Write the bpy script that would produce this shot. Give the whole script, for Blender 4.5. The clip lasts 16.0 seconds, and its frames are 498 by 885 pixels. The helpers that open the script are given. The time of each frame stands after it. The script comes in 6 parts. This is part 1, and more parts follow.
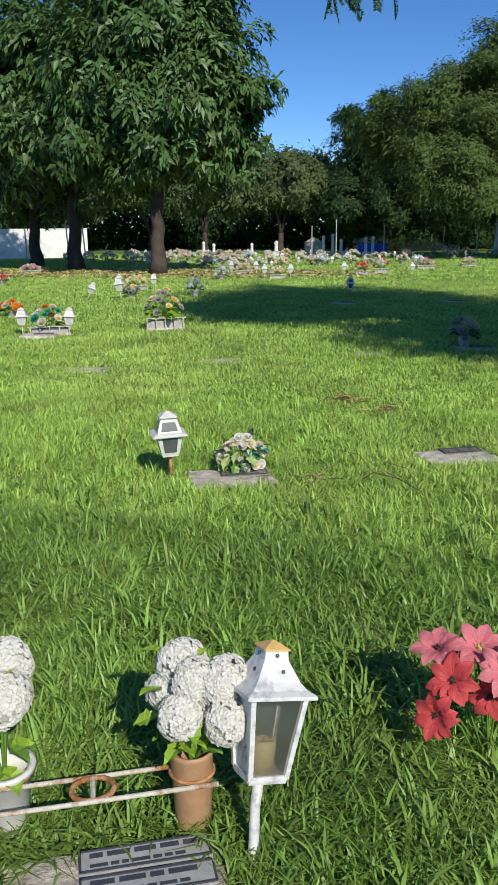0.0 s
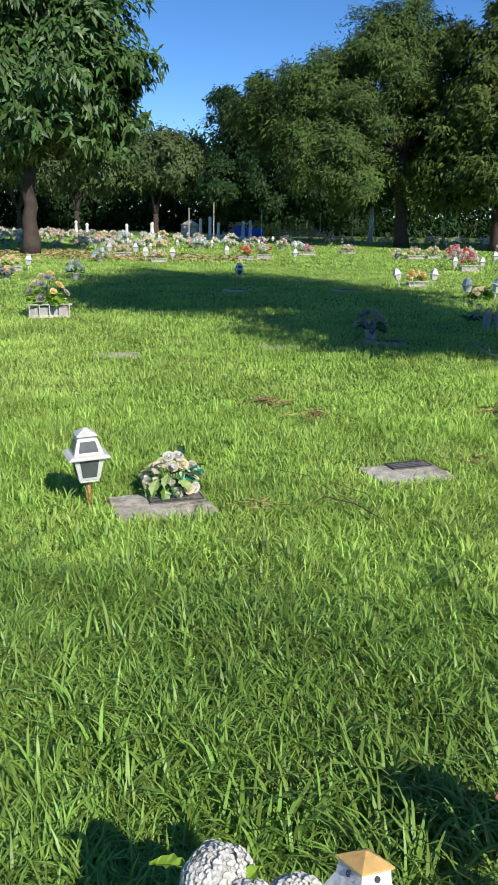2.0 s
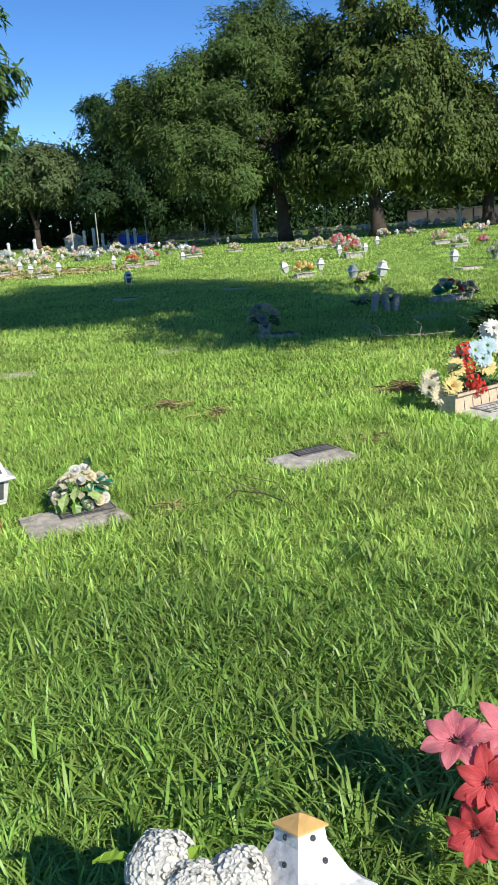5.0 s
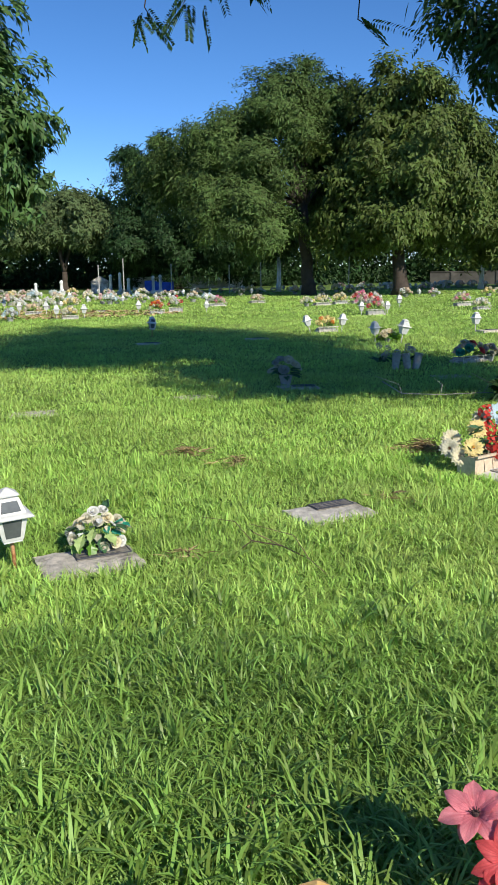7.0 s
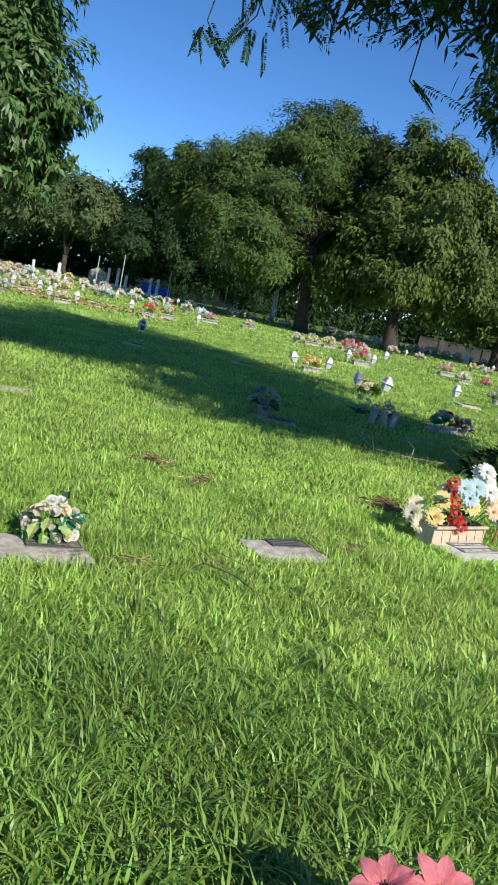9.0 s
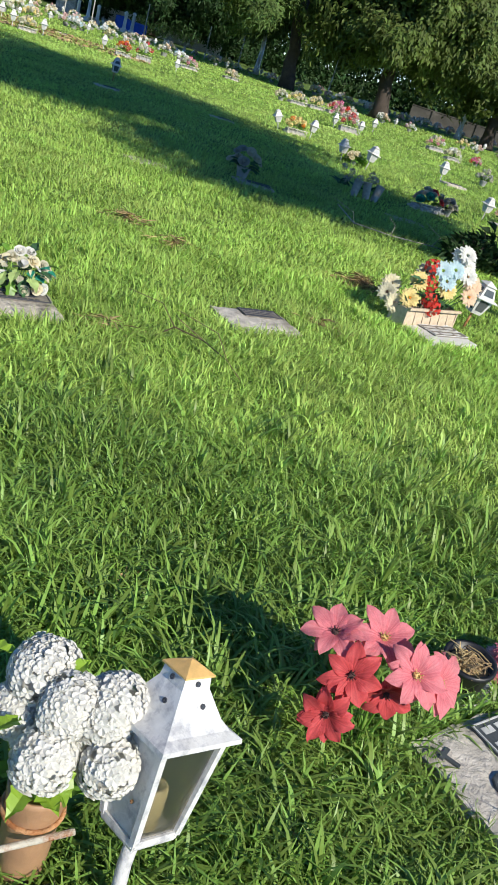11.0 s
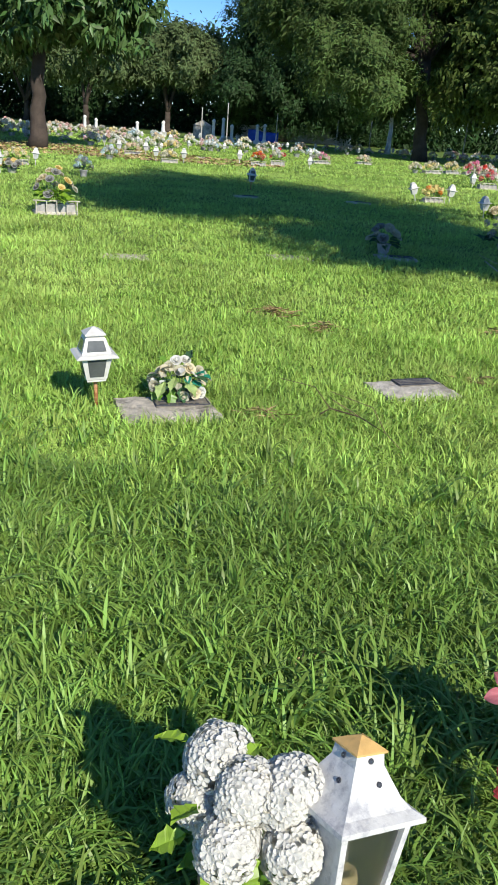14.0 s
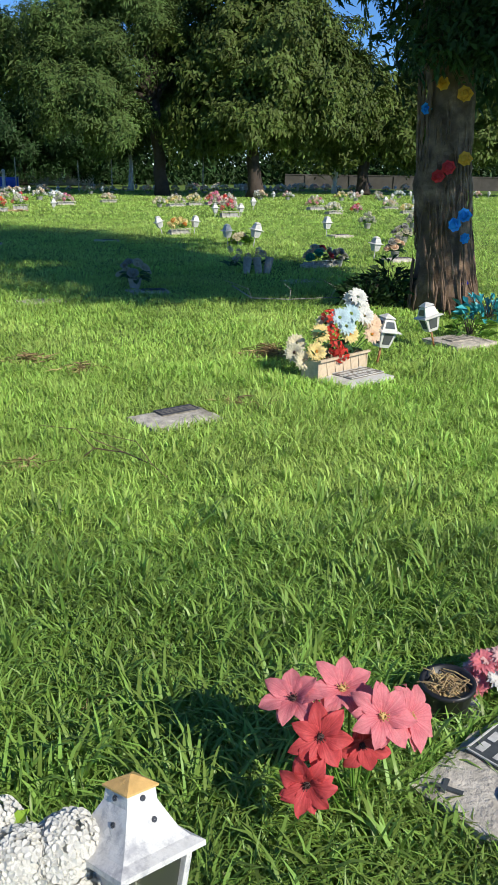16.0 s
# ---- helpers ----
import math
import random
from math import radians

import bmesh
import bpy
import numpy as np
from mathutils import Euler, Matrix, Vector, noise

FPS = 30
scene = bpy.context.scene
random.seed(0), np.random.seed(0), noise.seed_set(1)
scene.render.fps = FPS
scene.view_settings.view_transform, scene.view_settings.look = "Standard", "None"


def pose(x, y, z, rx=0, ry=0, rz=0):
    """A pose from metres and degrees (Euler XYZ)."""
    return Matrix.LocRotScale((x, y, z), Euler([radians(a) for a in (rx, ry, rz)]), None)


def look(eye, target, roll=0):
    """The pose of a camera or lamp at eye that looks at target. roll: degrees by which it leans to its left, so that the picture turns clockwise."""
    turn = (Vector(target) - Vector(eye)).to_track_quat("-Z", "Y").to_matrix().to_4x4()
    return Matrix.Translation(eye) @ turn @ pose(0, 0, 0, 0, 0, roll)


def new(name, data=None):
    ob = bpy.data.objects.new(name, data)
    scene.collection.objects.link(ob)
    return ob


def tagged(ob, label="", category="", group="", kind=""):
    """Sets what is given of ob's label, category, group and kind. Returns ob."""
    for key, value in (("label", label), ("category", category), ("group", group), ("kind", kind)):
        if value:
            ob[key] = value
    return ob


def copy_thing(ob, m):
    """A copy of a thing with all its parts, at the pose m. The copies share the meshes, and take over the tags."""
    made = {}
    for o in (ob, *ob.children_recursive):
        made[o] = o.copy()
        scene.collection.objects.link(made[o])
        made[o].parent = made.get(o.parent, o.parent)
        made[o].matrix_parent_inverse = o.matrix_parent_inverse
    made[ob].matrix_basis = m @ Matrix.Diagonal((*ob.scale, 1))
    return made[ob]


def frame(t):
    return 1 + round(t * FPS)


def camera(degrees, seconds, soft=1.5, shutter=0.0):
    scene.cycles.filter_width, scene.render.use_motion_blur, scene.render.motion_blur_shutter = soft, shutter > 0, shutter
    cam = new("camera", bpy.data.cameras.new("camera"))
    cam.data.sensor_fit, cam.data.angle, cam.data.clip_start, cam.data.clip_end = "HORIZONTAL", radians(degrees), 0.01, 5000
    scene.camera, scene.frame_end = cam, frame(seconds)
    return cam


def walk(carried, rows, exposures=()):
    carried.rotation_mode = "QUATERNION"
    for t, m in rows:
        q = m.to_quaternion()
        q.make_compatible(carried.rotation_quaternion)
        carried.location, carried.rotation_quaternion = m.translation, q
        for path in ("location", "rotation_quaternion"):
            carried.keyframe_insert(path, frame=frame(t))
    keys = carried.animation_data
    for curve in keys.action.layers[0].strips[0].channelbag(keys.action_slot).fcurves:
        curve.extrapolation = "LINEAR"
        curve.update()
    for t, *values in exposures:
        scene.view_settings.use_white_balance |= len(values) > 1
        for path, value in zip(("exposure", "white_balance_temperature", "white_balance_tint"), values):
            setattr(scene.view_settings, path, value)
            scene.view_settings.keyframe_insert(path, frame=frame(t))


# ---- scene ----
cam = camera(33.47, 16.0, soft=1.25)
PATH = [
    (0.0, look((0.000, -0.000, 1.371), (-0.2971, 0.9223, 1.1242), -0.59)),
    (0.5, look((-0.170, 0.091, 1.409), (-0.3874, 1.0361, 1.1665), 0.68)),
    (1.0, look((-0.295, 0.275, 1.368), (-0.4611, 1.2281, 1.1133), 1.45)),
    (1.5, look((-0.425, 0.512, 1.391), (-0.5759, 1.4660, 1.1321), 0.87)),
    (2.0, look((-0.489, 0.574, 1.385), (-0.6353, 1.5270, 1.1194), 1.30)),
    (2.5, look((-0.521, 0.556, 1.388), (-0.6437, 1.5187, 1.1466), 1.97)),
    (3.0, look((-0.502, 0.546, 1.384), (-0.5860, 1.5154, 1.1536), 2.15)),
    (3.5, look((-0.463, 0.556, 1.385), (-0.4924, 1.5255, 1.1425), 2.01)),
    (3.7, look((-0.461, 0.580, 1.381), (-0.4760, 1.5496, 1.1383), 2.06)),
    (5.8, look((-0.449, 0.511, 1.375), (-0.4896, 1.4720, 1.1002), -7.42)),
    (6.0, look((-0.448, 0.517, 1.377), (-0.4714, 1.4830, 1.1178), -7.12)),
    (6.5, look((-0.475, 0.520, 1.376), (-0.5187, 1.4917, 1.1437), -4.97)),
    (7.0, look((-0.492, 0.531, 1.383), (-0.5455, 1.5082, 1.1761), -0.93)),
    (7.5, look((-0.515, 0.571, 1.382), (-0.5277, 1.5454, 1.1558), 5.97)),
    (8.0, look((-0.536, 0.563, 1.391), (-0.5359, 1.5308, 1.1394), 8.73)),
    (8.5, look((-0.549, 0.542, 1.388), (-0.5606, 1.5153, 1.1598), 10.53)),
    (9.0, look((-0.562, 0.541, 1.385), (-0.5725, 1.5258, 1.2103), 11.93)),
    (9.5, look((-0.571, 0.564, 1.376), (-0.5291, 1.5459, 1.1915), 14.11)),
    (10.0, look((-0.579, 0.581, 1.359), (-0.5091, 1.5296, 1.0520), 17.87)),
    (10.2, look((-0.590, 0.566, 1.352), (-0.5168, 1.5015, 1.0059), 18.43)),
    (12.3, look((-0.536, 0.594, 1.365), (-0.4551, 1.4862, 0.9205), 13.27)),
    (12.5, look((-0.523, 0.595, 1.368), (-0.4696, 1.4945, 0.9351), 11.46)),
    (13.0, look((-0.511, 0.561, 1.368), (-0.5727, 1.4736, 0.9632), 6.52)),
    (13.5, look((-0.527, 0.555, 1.359), (-0.6537, 1.4630, 0.9603), 4.25)),
    (14.0, look((-0.514, 0.554, 1.363), (-0.6503, 1.4748, 0.9980), 4.37)),
    (14.5, look((-0.507, 0.558, 1.357), (-0.6402, 1.4834, 1.0018), 4.43)),
    (15.0, look((-0.470, 0.554, 1.363), (-0.5499, 1.4878, 1.0140), 1.98)),
    (15.5, look((-0.436, 0.554, 1.369), (-0.3962, 1.4988, 1.0446), 1.02)),
    (16.0, look((-0.414, 0.547, 1.376), (-0.2991, 1.4888, 1.0595), 0.81)),
]
walk(cam, PATH, exposures=[(0.0, -0.17), (1.0, -0.10), (2.0, 0.04), (3.5, 0.13), (9.0, 0.12), (13.5, 0.13), (16.0, 0.02)])

# ---------- sky and sun ----------
SUN_AZ, SUN_EL = radians(142), radians(34)
world = bpy.data.worlds.new("sky")
scene.world = world
world.use_nodes = True
wt = world.node_tree
sky = wt.nodes.new("ShaderNodeTexSky")
sky.sky_type = "NISHITA"
sky.sun_disc = False
sky.sun_elevation, sky.sun_rotation = SUN_EL, SUN_AZ
sky.air_density, sky.dust_density, sky.ozone_density = 0.6, 0.0, 4.5
clear = wt.nodes.new("ShaderNodeHueSaturation")
clear.inputs["Hue"].default_value, clear.inputs["Saturation"].default_value, clear.inputs["Value"].default_value = 0.502, 1.16, 1.0
wt.links.new(sky.outputs[0], clear.inputs["Color"])
wt.links.new(clear.outputs[0], wt.nodes["Background"].inputs[0])
wt.nodes["Background"].inputs[1].default_value = 0.145
TO_SUN = Vector((math.sin(SUN_AZ) * math.cos(SUN_EL), math.cos(SUN_AZ) * math.cos(SUN_EL), math.sin(SUN_EL)))
sun = new("sun", bpy.data.lights.new("sun", "SUN"))
sun.data.energy, sun.data.angle, sun.data.color = 5.0, radians(0.53), (1.0, 0.94, 0.82)
sun.matrix_world = look(TO_SUN * 60, (0, 0, 0))
rng = np.random.default_rng(7)


# ---------- materials ----------
def mat(name, base, rough=0.6, vary=0.15, scale=20.0, bump=0.0, bump_scale=60.0, metal=0.0, second=None, spots=0.5, island=False, translucent=0.0, spec=0.5):
    """A node material: base colour broken up at two scales, optional patches of a second colour, bump, per-piece variation."""
    m = bpy.data.materials.new(name)
    m.use_nodes = True
    nt = m.node_tree
    N, K = nt.nodes, nt.links
    bs = N["Principled BSDF"]
    bs.inputs["Roughness"].default_value = rough
    bs.inputs["Metallic"].default_value = metal
    bs.inputs["Specular IOR Level"].default_value = spec
    tc = N.new("ShaderNodeTexCoord")

    def noise_tex(sc, detail=6.0, rough_=0.6):
        n = N.new("ShaderNodeTexNoise")
        n.inputs["Scale"].default_value, n.inputs["Detail"].default_value, n.inputs["Roughness"].default_value = sc, detail, rough_
        K.new(tc.outputs["Object"], n.inputs["Vector"])
        return n

    def mix(kind, a, b, fac):
        x = N.new("ShaderNodeMix")
        x.data_type, x.blend_type = "RGBA", kind
        if hasattr(fac, "is_linked"):
            K.new(fac, x.inputs[0])
        else:
            x.inputs[0].default_value = fac
        for src, dst in ((a, x.inputs[6]), (b, x.inputs[7])):
            if hasattr(src, "is_linked"):
                K.new(src, dst)
            else:
                dst.default_value = (*src, 1)
        return x.outputs[2]

    def ramp(src, lo, hi, a=0.0, b=1.0):
        r = N.new("ShaderNodeMapRange")
        r.inputs[1].default_value, r.inputs[2].default_value, r.inputs[3].default_value, r.inputs[4].default_value = lo, hi, a, b
        K.new(src, r.inputs[0])
        return r.outputs[0]

    col = base
    if second:
        n = noise_tex(scale * 0.35, 8.0, 0.7)
        col = mix("MIX", base, second, ramp(n.outputs[0], spots - 0.06, spots + 0.06))
    v = noise_tex(scale)
    f = ramp(v.outputs[0], 0.3, 0.7, 1 - vary, 1 + vary)
    g = noise_tex(scale * 0.12, 3.0)
    f2 = ramp(g.outputs[0], 0.3, 0.7, 1 - vary * 0.7, 1 + vary * 0.7)
    mul = N.new("ShaderNodeMath")
    mul.operation = "MULTIPLY"
    K.new(f, mul.inputs[0])
    K.new(f2, mul.inputs[1])
    comb = N.new("ShaderNodeCombineColor")
    for j in range(3):
        K.new(mul.outputs[0], comb.inputs[j])
    col = mix("MULTIPLY", col, comb.outputs[0], 1.0)
    if island:
        geo = N.new("ShaderNodeNewGeometry")
        hsv = N.new("ShaderNodeHueSaturation")
        K.new(ramp(geo.outputs["Random Per Island"], 0, 1, 0.485, 0.512), hsv.inputs["Hue"])
        K.new(ramp(geo.outputs["Random Per Island"], 0, 1, 0.66, 1.34), hsv.inputs["Value"])
        K.new(col, hsv.inputs["Color"])
        col = hsv.outputs[0]
    K.new(col, bs.inputs["Base Color"])
    if bump:
        n = noise_tex(bump_scale, 8.0, 0.65)
        bp = N.new("ShaderNodeBump")
        bp.inputs["Strength"].default_value, bp.inputs["Distance"].default_value = bump, 0.02
        K.new(n.outputs[0], bp.inputs["Height"])
        K.new(bp.outputs[0], bs.inputs["Normal"])
    if translucent:
        tr = N.new("ShaderNodeBsdfTranslucent")
        K.new(col, tr.inputs["Color"])
        ms = N.new("ShaderNodeMixShader")
        ms.inputs[0].default_value = translucent
        K.new(bs.outputs[0], ms.inputs[1])
        K.new(tr.outputs[0], ms.inputs[2])
        K.new(ms.outputs[0], N["Material Output"].inputs["Surface"])
    return m


GROUND = mat("lawn_ground", (0.11, 0.19, 0.04), 0.9, 0.35, 9.0, 1.0, 45.0, second=(0.16, 0.22, 0.055), spots=0.52, spec=0.2)
SOIL = mat("dry_soil", (0.17, 0.11, 0.05), 0.95, 0.35, 8.0, 0.8, 30.0, second=(0.3, 0.17, 0.05), spots=0.55)
BLADE = mat("grass_blade", (0.238, 0.392, 0.076), 0.44, 0.28, 1.2, second=(0.30, 0.455, 0.098), spots=0.54, island=True, translucent=0.24, spec=0.38)
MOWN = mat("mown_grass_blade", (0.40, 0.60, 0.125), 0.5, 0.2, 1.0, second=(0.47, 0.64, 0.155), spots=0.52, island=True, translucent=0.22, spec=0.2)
STRAW = mat("dry_straw", (0.43, 0.31, 0.15), 0.8, 0.3, 30.0, island=True)
LEAF_A = mat("broad_leaf", (0.072, 0.138, 0.038), 0.45, 0.2, 0.8, island=True, translucent=0.14, spec=0.35)
LEAF_B = mat("feathery_leaf", (0.093, 0.152, 0.04), 0.65, 0.3, 0.5, island=True, translucent=0.12, spec=0.2)
LEAF_C = mat("oval_leaf", (0.090, 0.13, 0.028), 0.6, 0.35, 0.6, island=True, translucent=0.12, spec=0.22)
# dark leaf of the near tree, reused as a shade tone for far crowns
LEAF_D = mat("pinnate_and_shaded_leaf", (0.034, 0.075, 0.024), 0.6, 0.2, 2.0, island=True, translucent=0.15, spec=0.22)
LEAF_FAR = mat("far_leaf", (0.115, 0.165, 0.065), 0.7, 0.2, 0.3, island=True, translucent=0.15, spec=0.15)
BARK = mat("bark", (0.15, 0.095, 0.06), 0.9, 0.45, 6.0, 1.0, 14.0, second=(0.33, 0.22, 0.145), spots=0.55)
DRY_WOOD = mat("bleached_wood", (0.46, 0.41, 0.34), 0.85, 0.25, 30.0, 0.3, 80.0)
BARK_DARK = mat("dark_bark", (0.06, 0.045, 0.035), 0.9, 0.35, 4.0, 0.8, 12.0)
WHITE_PAINT = mat("white_paint", (0.66, 0.65, 0.61), 0.45, 0.08, 30.0, 0.15, 90.0, second=(0.6, 0.58, 0.55), spots=0.66)
WORN_WHITE = mat("worn_white_paint", (0.66, 0.655, 0.64), 0.5, 0.1, 60.0, 0.2, 120.0, second=(0.42, 0.42, 0.44), spots=0.57)
RUSTY = mat("rusty_white_paint", (0.62, 0.58, 0.49), 0.6, 0.12, 40.0, 0.4, 120.0, second=(0.34, 0.12, 0.03), spots=0.56)
RUST = mat("rust", (0.36, 0.14, 0.045), 0.8, 0.3, 50.0, 0.5, 120.0, second=(0.55, 0.3, 0.14), spots=0.5)
CREAM = mat("faded_yellow_paint", (0.72, 0.45, 0.16), 0.5, 0.12, 50.0, 0.2, 90.0, second=(0.75, 0.66, 0.5), spots=0.64)
CONCRETE = mat("weathered_concrete", (0.58, 0.52, 0.43), 0.9, 0.3, 24.0, 0.7, 70.0, second=(0.17, 0.155, 0.13), spots=0.6)
PALE_STONE = mat("pale_stone", (0.62, 0.57, 0.49), 0.85, 0.28, 22.0, 0.6, 60.0, second=(0.36, 0.325, 0.27), spots=0.56)
BRONZE = mat("aged_bronze_plate", (0.24, 0.215, 0.18), 0.6, 0.3, 40.0, 0.4, 90.0, metal=0.2)
SLATE = mat("dark_slate_plate", (0.07, 0.08, 0.085), 0.45, 0.25, 30.0, 0.15, 90.0)
STEEL = mat("grey_metal_plate", (0.40, 0.40, 0.40), 0.5, 0.15, 30.0, 0.1, 90.0, metal=0.1)
INK = mat("plate_letter", (0.05, 0.055, 0.07), 0.6, 0.2, 40.0)
PALE_INK = mat("pale_plate_letter", (0.55, 0.55, 0.52), 0.6, 0.2, 40.0)
TERRACOTTA = mat("brown_plastic", (0.42, 0.24, 0.13), 0.5, 0.12, 25.0, 0.15, 60.0, second=(0.5, 0.33, 0.2), spots=0.6)
BLACK_PLASTIC = mat("black_plastic", (0.02, 0.02, 0.022), 0.4, 0.3, 30.0)
WICKER = mat("cream_basket_plank", (0.58, 0.46, 0.32), 0.7, 0.15, 30.0, 0.3, 80.0)
GREY_VASE = mat("grey_cement_vase", (0.4, 0.39, 0.37), 0.85, 0.2, 25.0, 0.4, 70.0)
WAX = mat("candle_wax", (0.80, 0.66, 0.36), 0.5, 0.12, 30.0)
STEM = mat("plastic_leaf", (0.13, 0.27, 0.035), 0.4, 0.2, 30.0, island=True, translucent=0.25)
LIME = mat("lime_plastic_leaf", (0.30, 0.48, 0.05), 0.4, 0.2, 30.0, translucent=0.3)
DARK_STEM = mat("dark_and_shaded_plastic_leaf", (0.05, 0.12, 0.05), 0.45, 0.2, 30.0, island=True, translucent=0.15)
WALL_WHITE = mat("whitewash", (0.78, 0.78, 0.76), 0.85, 0.1, 2.0, 0.2, 30.0, second=(0.55, 0.54, 0.5), spots=0.68)
WALL_GREY = mat("grey_render", (0.075, 0.07, 0.062), 0.9, 0.25, 1.5, 0.3, 20.0, second=(0.12, 0.11, 0.10), spots=0.6)
TARP = mat("blue_tarpaulin", (0.02, 0.09, 0.5), 0.5, 0.15, 3.0)
POLE = mat("galvanised_pole", (0.45, 0.44, 0.42), 0.6, 0.15, 10.0)
RIBBON = {"red": mat("red_cloth", (0.6, 0.03, 0.03), 0.7), "blue": mat("blue_cloth", (0.02, 0.3, 0.75), 0.7), "yellow": mat("yellow_cloth", (0.8, 0.42, 0.03), 0.7),
          "navy": mat("navy_cloth", (0.02, 0.03, 0.4), 0.7), "teal": mat("teal_tinsel", (0.05, 0.4, 0.45), 0.5)}
PALE_LEAF = mat("pale_cloth_leaf", (0.42, 0.55, 0.20), 0.5, 0.2, 30.0, translucent=0.3)
PET = {k: mat("petal_" + k, c, 0.6, 0.14, 40.0, island=isl, translucent=0.32, spec=0.3) for k, c, isl in (
    ("white", (0.79, 0.78, 0.73), False), ("ivory", (0.60, 0.57, 0.43), False), ("pink", (0.80, 0.27, 0.30), False), ("coral", (0.70, 0.10, 0.105), False),
    ("red", (0.76, 0.07, 0.05), False), ("yellow", (0.86, 0.70, 0.30), False), ("peach", (0.82, 0.62, 0.44), False), ("cream", (0.80, 0.72, 0.50), False),
    ("blush", (0.78, 0.50, 0.47), False), ("ice", (0.55, 0.70, 0.74), False), ("magenta", (0.74, 0.24, 0.36), False), ("orange", (0.8, 0.25, 0.04), False), ("teal", (0.035, 0.32, 0.22), False), ("grey", (0.36, 0.36, 0.33), False))}


def veined(m, deep):
    """Streaks of a deeper colour that run out from a flower's heart."""
    nt = m.node_tree
    N, K = nt.nodes, nt.links
    bs = N["Principled BSDF"]
    src = bs.inputs["Base Color"].links[0].from_socket
    tc = N.new("ShaderNodeTexCoord")
    sep = N.new("ShaderNodeSeparateXYZ")
    K.new(tc.outputs["Object"], sep.inputs[0])
    ang = N.new("ShaderNodeMath")
    ang.operation = "ARCTAN2"
    K.new(sep.outputs[1], ang.inputs[0])
    K.new(sep.outputs[0], ang.inputs[1])
    line = N.new("ShaderNodeTexNoise")
    line.noise_dimensions = "1D"
    line.inputs["Scale"].default_value, line.inputs["Detail"].default_value = 9.0, 2.0
    K.new(ang.outputs[0], line.inputs["W"])
    far = N.new("ShaderNodeVectorMath")
    far.operation = "LENGTH"
    K.new(tc.outputs["Object"], far.inputs[0])
    fade = N.new("ShaderNodeMapRange")
    fade.inputs[1].default_value, fade.inputs[2].default_value, fade.inputs[3].default_value, fade.inputs[4].default_value = 0.1, 0.95, 0.75, 0.12
    K.new(far.outputs["Value"], fade.inputs[0])
    cut = N.new("ShaderNodeMapRange")
    cut.inputs[1].default_value, cut.inputs[2].default_value = 0.4, 0.62
    K.new(line.outputs[0], cut.inputs[0])
    amount = N.new("ShaderNodeMath")
    amount.operation = "MULTIPLY"
    K.new(cut.outputs[0], amount.inputs[0])
    K.new(fade.outputs[0], amount.inputs[1])
    mx = N.new("ShaderNodeMix")
    mx.data_type = "RGBA"
    K.new(amount.outputs[0], mx.inputs[0])
    K.new(src, mx.inputs[6])
    mx.inputs[7].default_value = (*deep, 1)
    K.new(mx.outputs[2], bs.inputs["Base Color"])


veined(PET["pink"], (0.55, 0.06, 0.10))
veined(PET["coral"], (0.30, 0.015, 0.02))
HEART = {"dark": mat("dark_stamen", (0.07, 0.035, 0.03), 0.8, 0.3, 60.0), "gold": mat("gold_stamen", (0.6, 0.42, 0.16), 0.8, 0.3, 60.0), "orange": mat("orange_stamen", (0.7, 0.28, 0.03), 0.8, 0.3, 60.0)}


def glass_mat():
    m = bpy.data.materials.new("dusty_glass")
    m.use_nodes = True
    nt = m.node_tree
    N, K = nt.nodes, nt.links
    clear_, gloss, mixer = N.new("ShaderNodeBsdfTransparent"), N.new("ShaderNodeBsdfGlossy"), N.new("ShaderNodeMixShader")
    clear_.inputs["Color"].default_value = (0.66, 0.66, 0.63, 1)
    gloss.inputs["Roughness"].default_value = 0.4
    mixer.inputs[0].default_value = 0.22
    K.new(clear_.outputs[0], mixer.inputs[1])
    K.new(gloss.outputs[0], mixer.inputs[2])
    K.new(mixer.outputs[0], N["Material Output"].inputs["Surface"])
    return m


GLASS = glass_mat()
PALE_GLASS = mat("milky_pane", (0.55, 0.56, 0.55), 0.3, 0.15, 20.0)
DARK_GLASS = mat("smoky_glass", (0.10, 0.11, 0.11), 0.2, 0.2, 20.0)


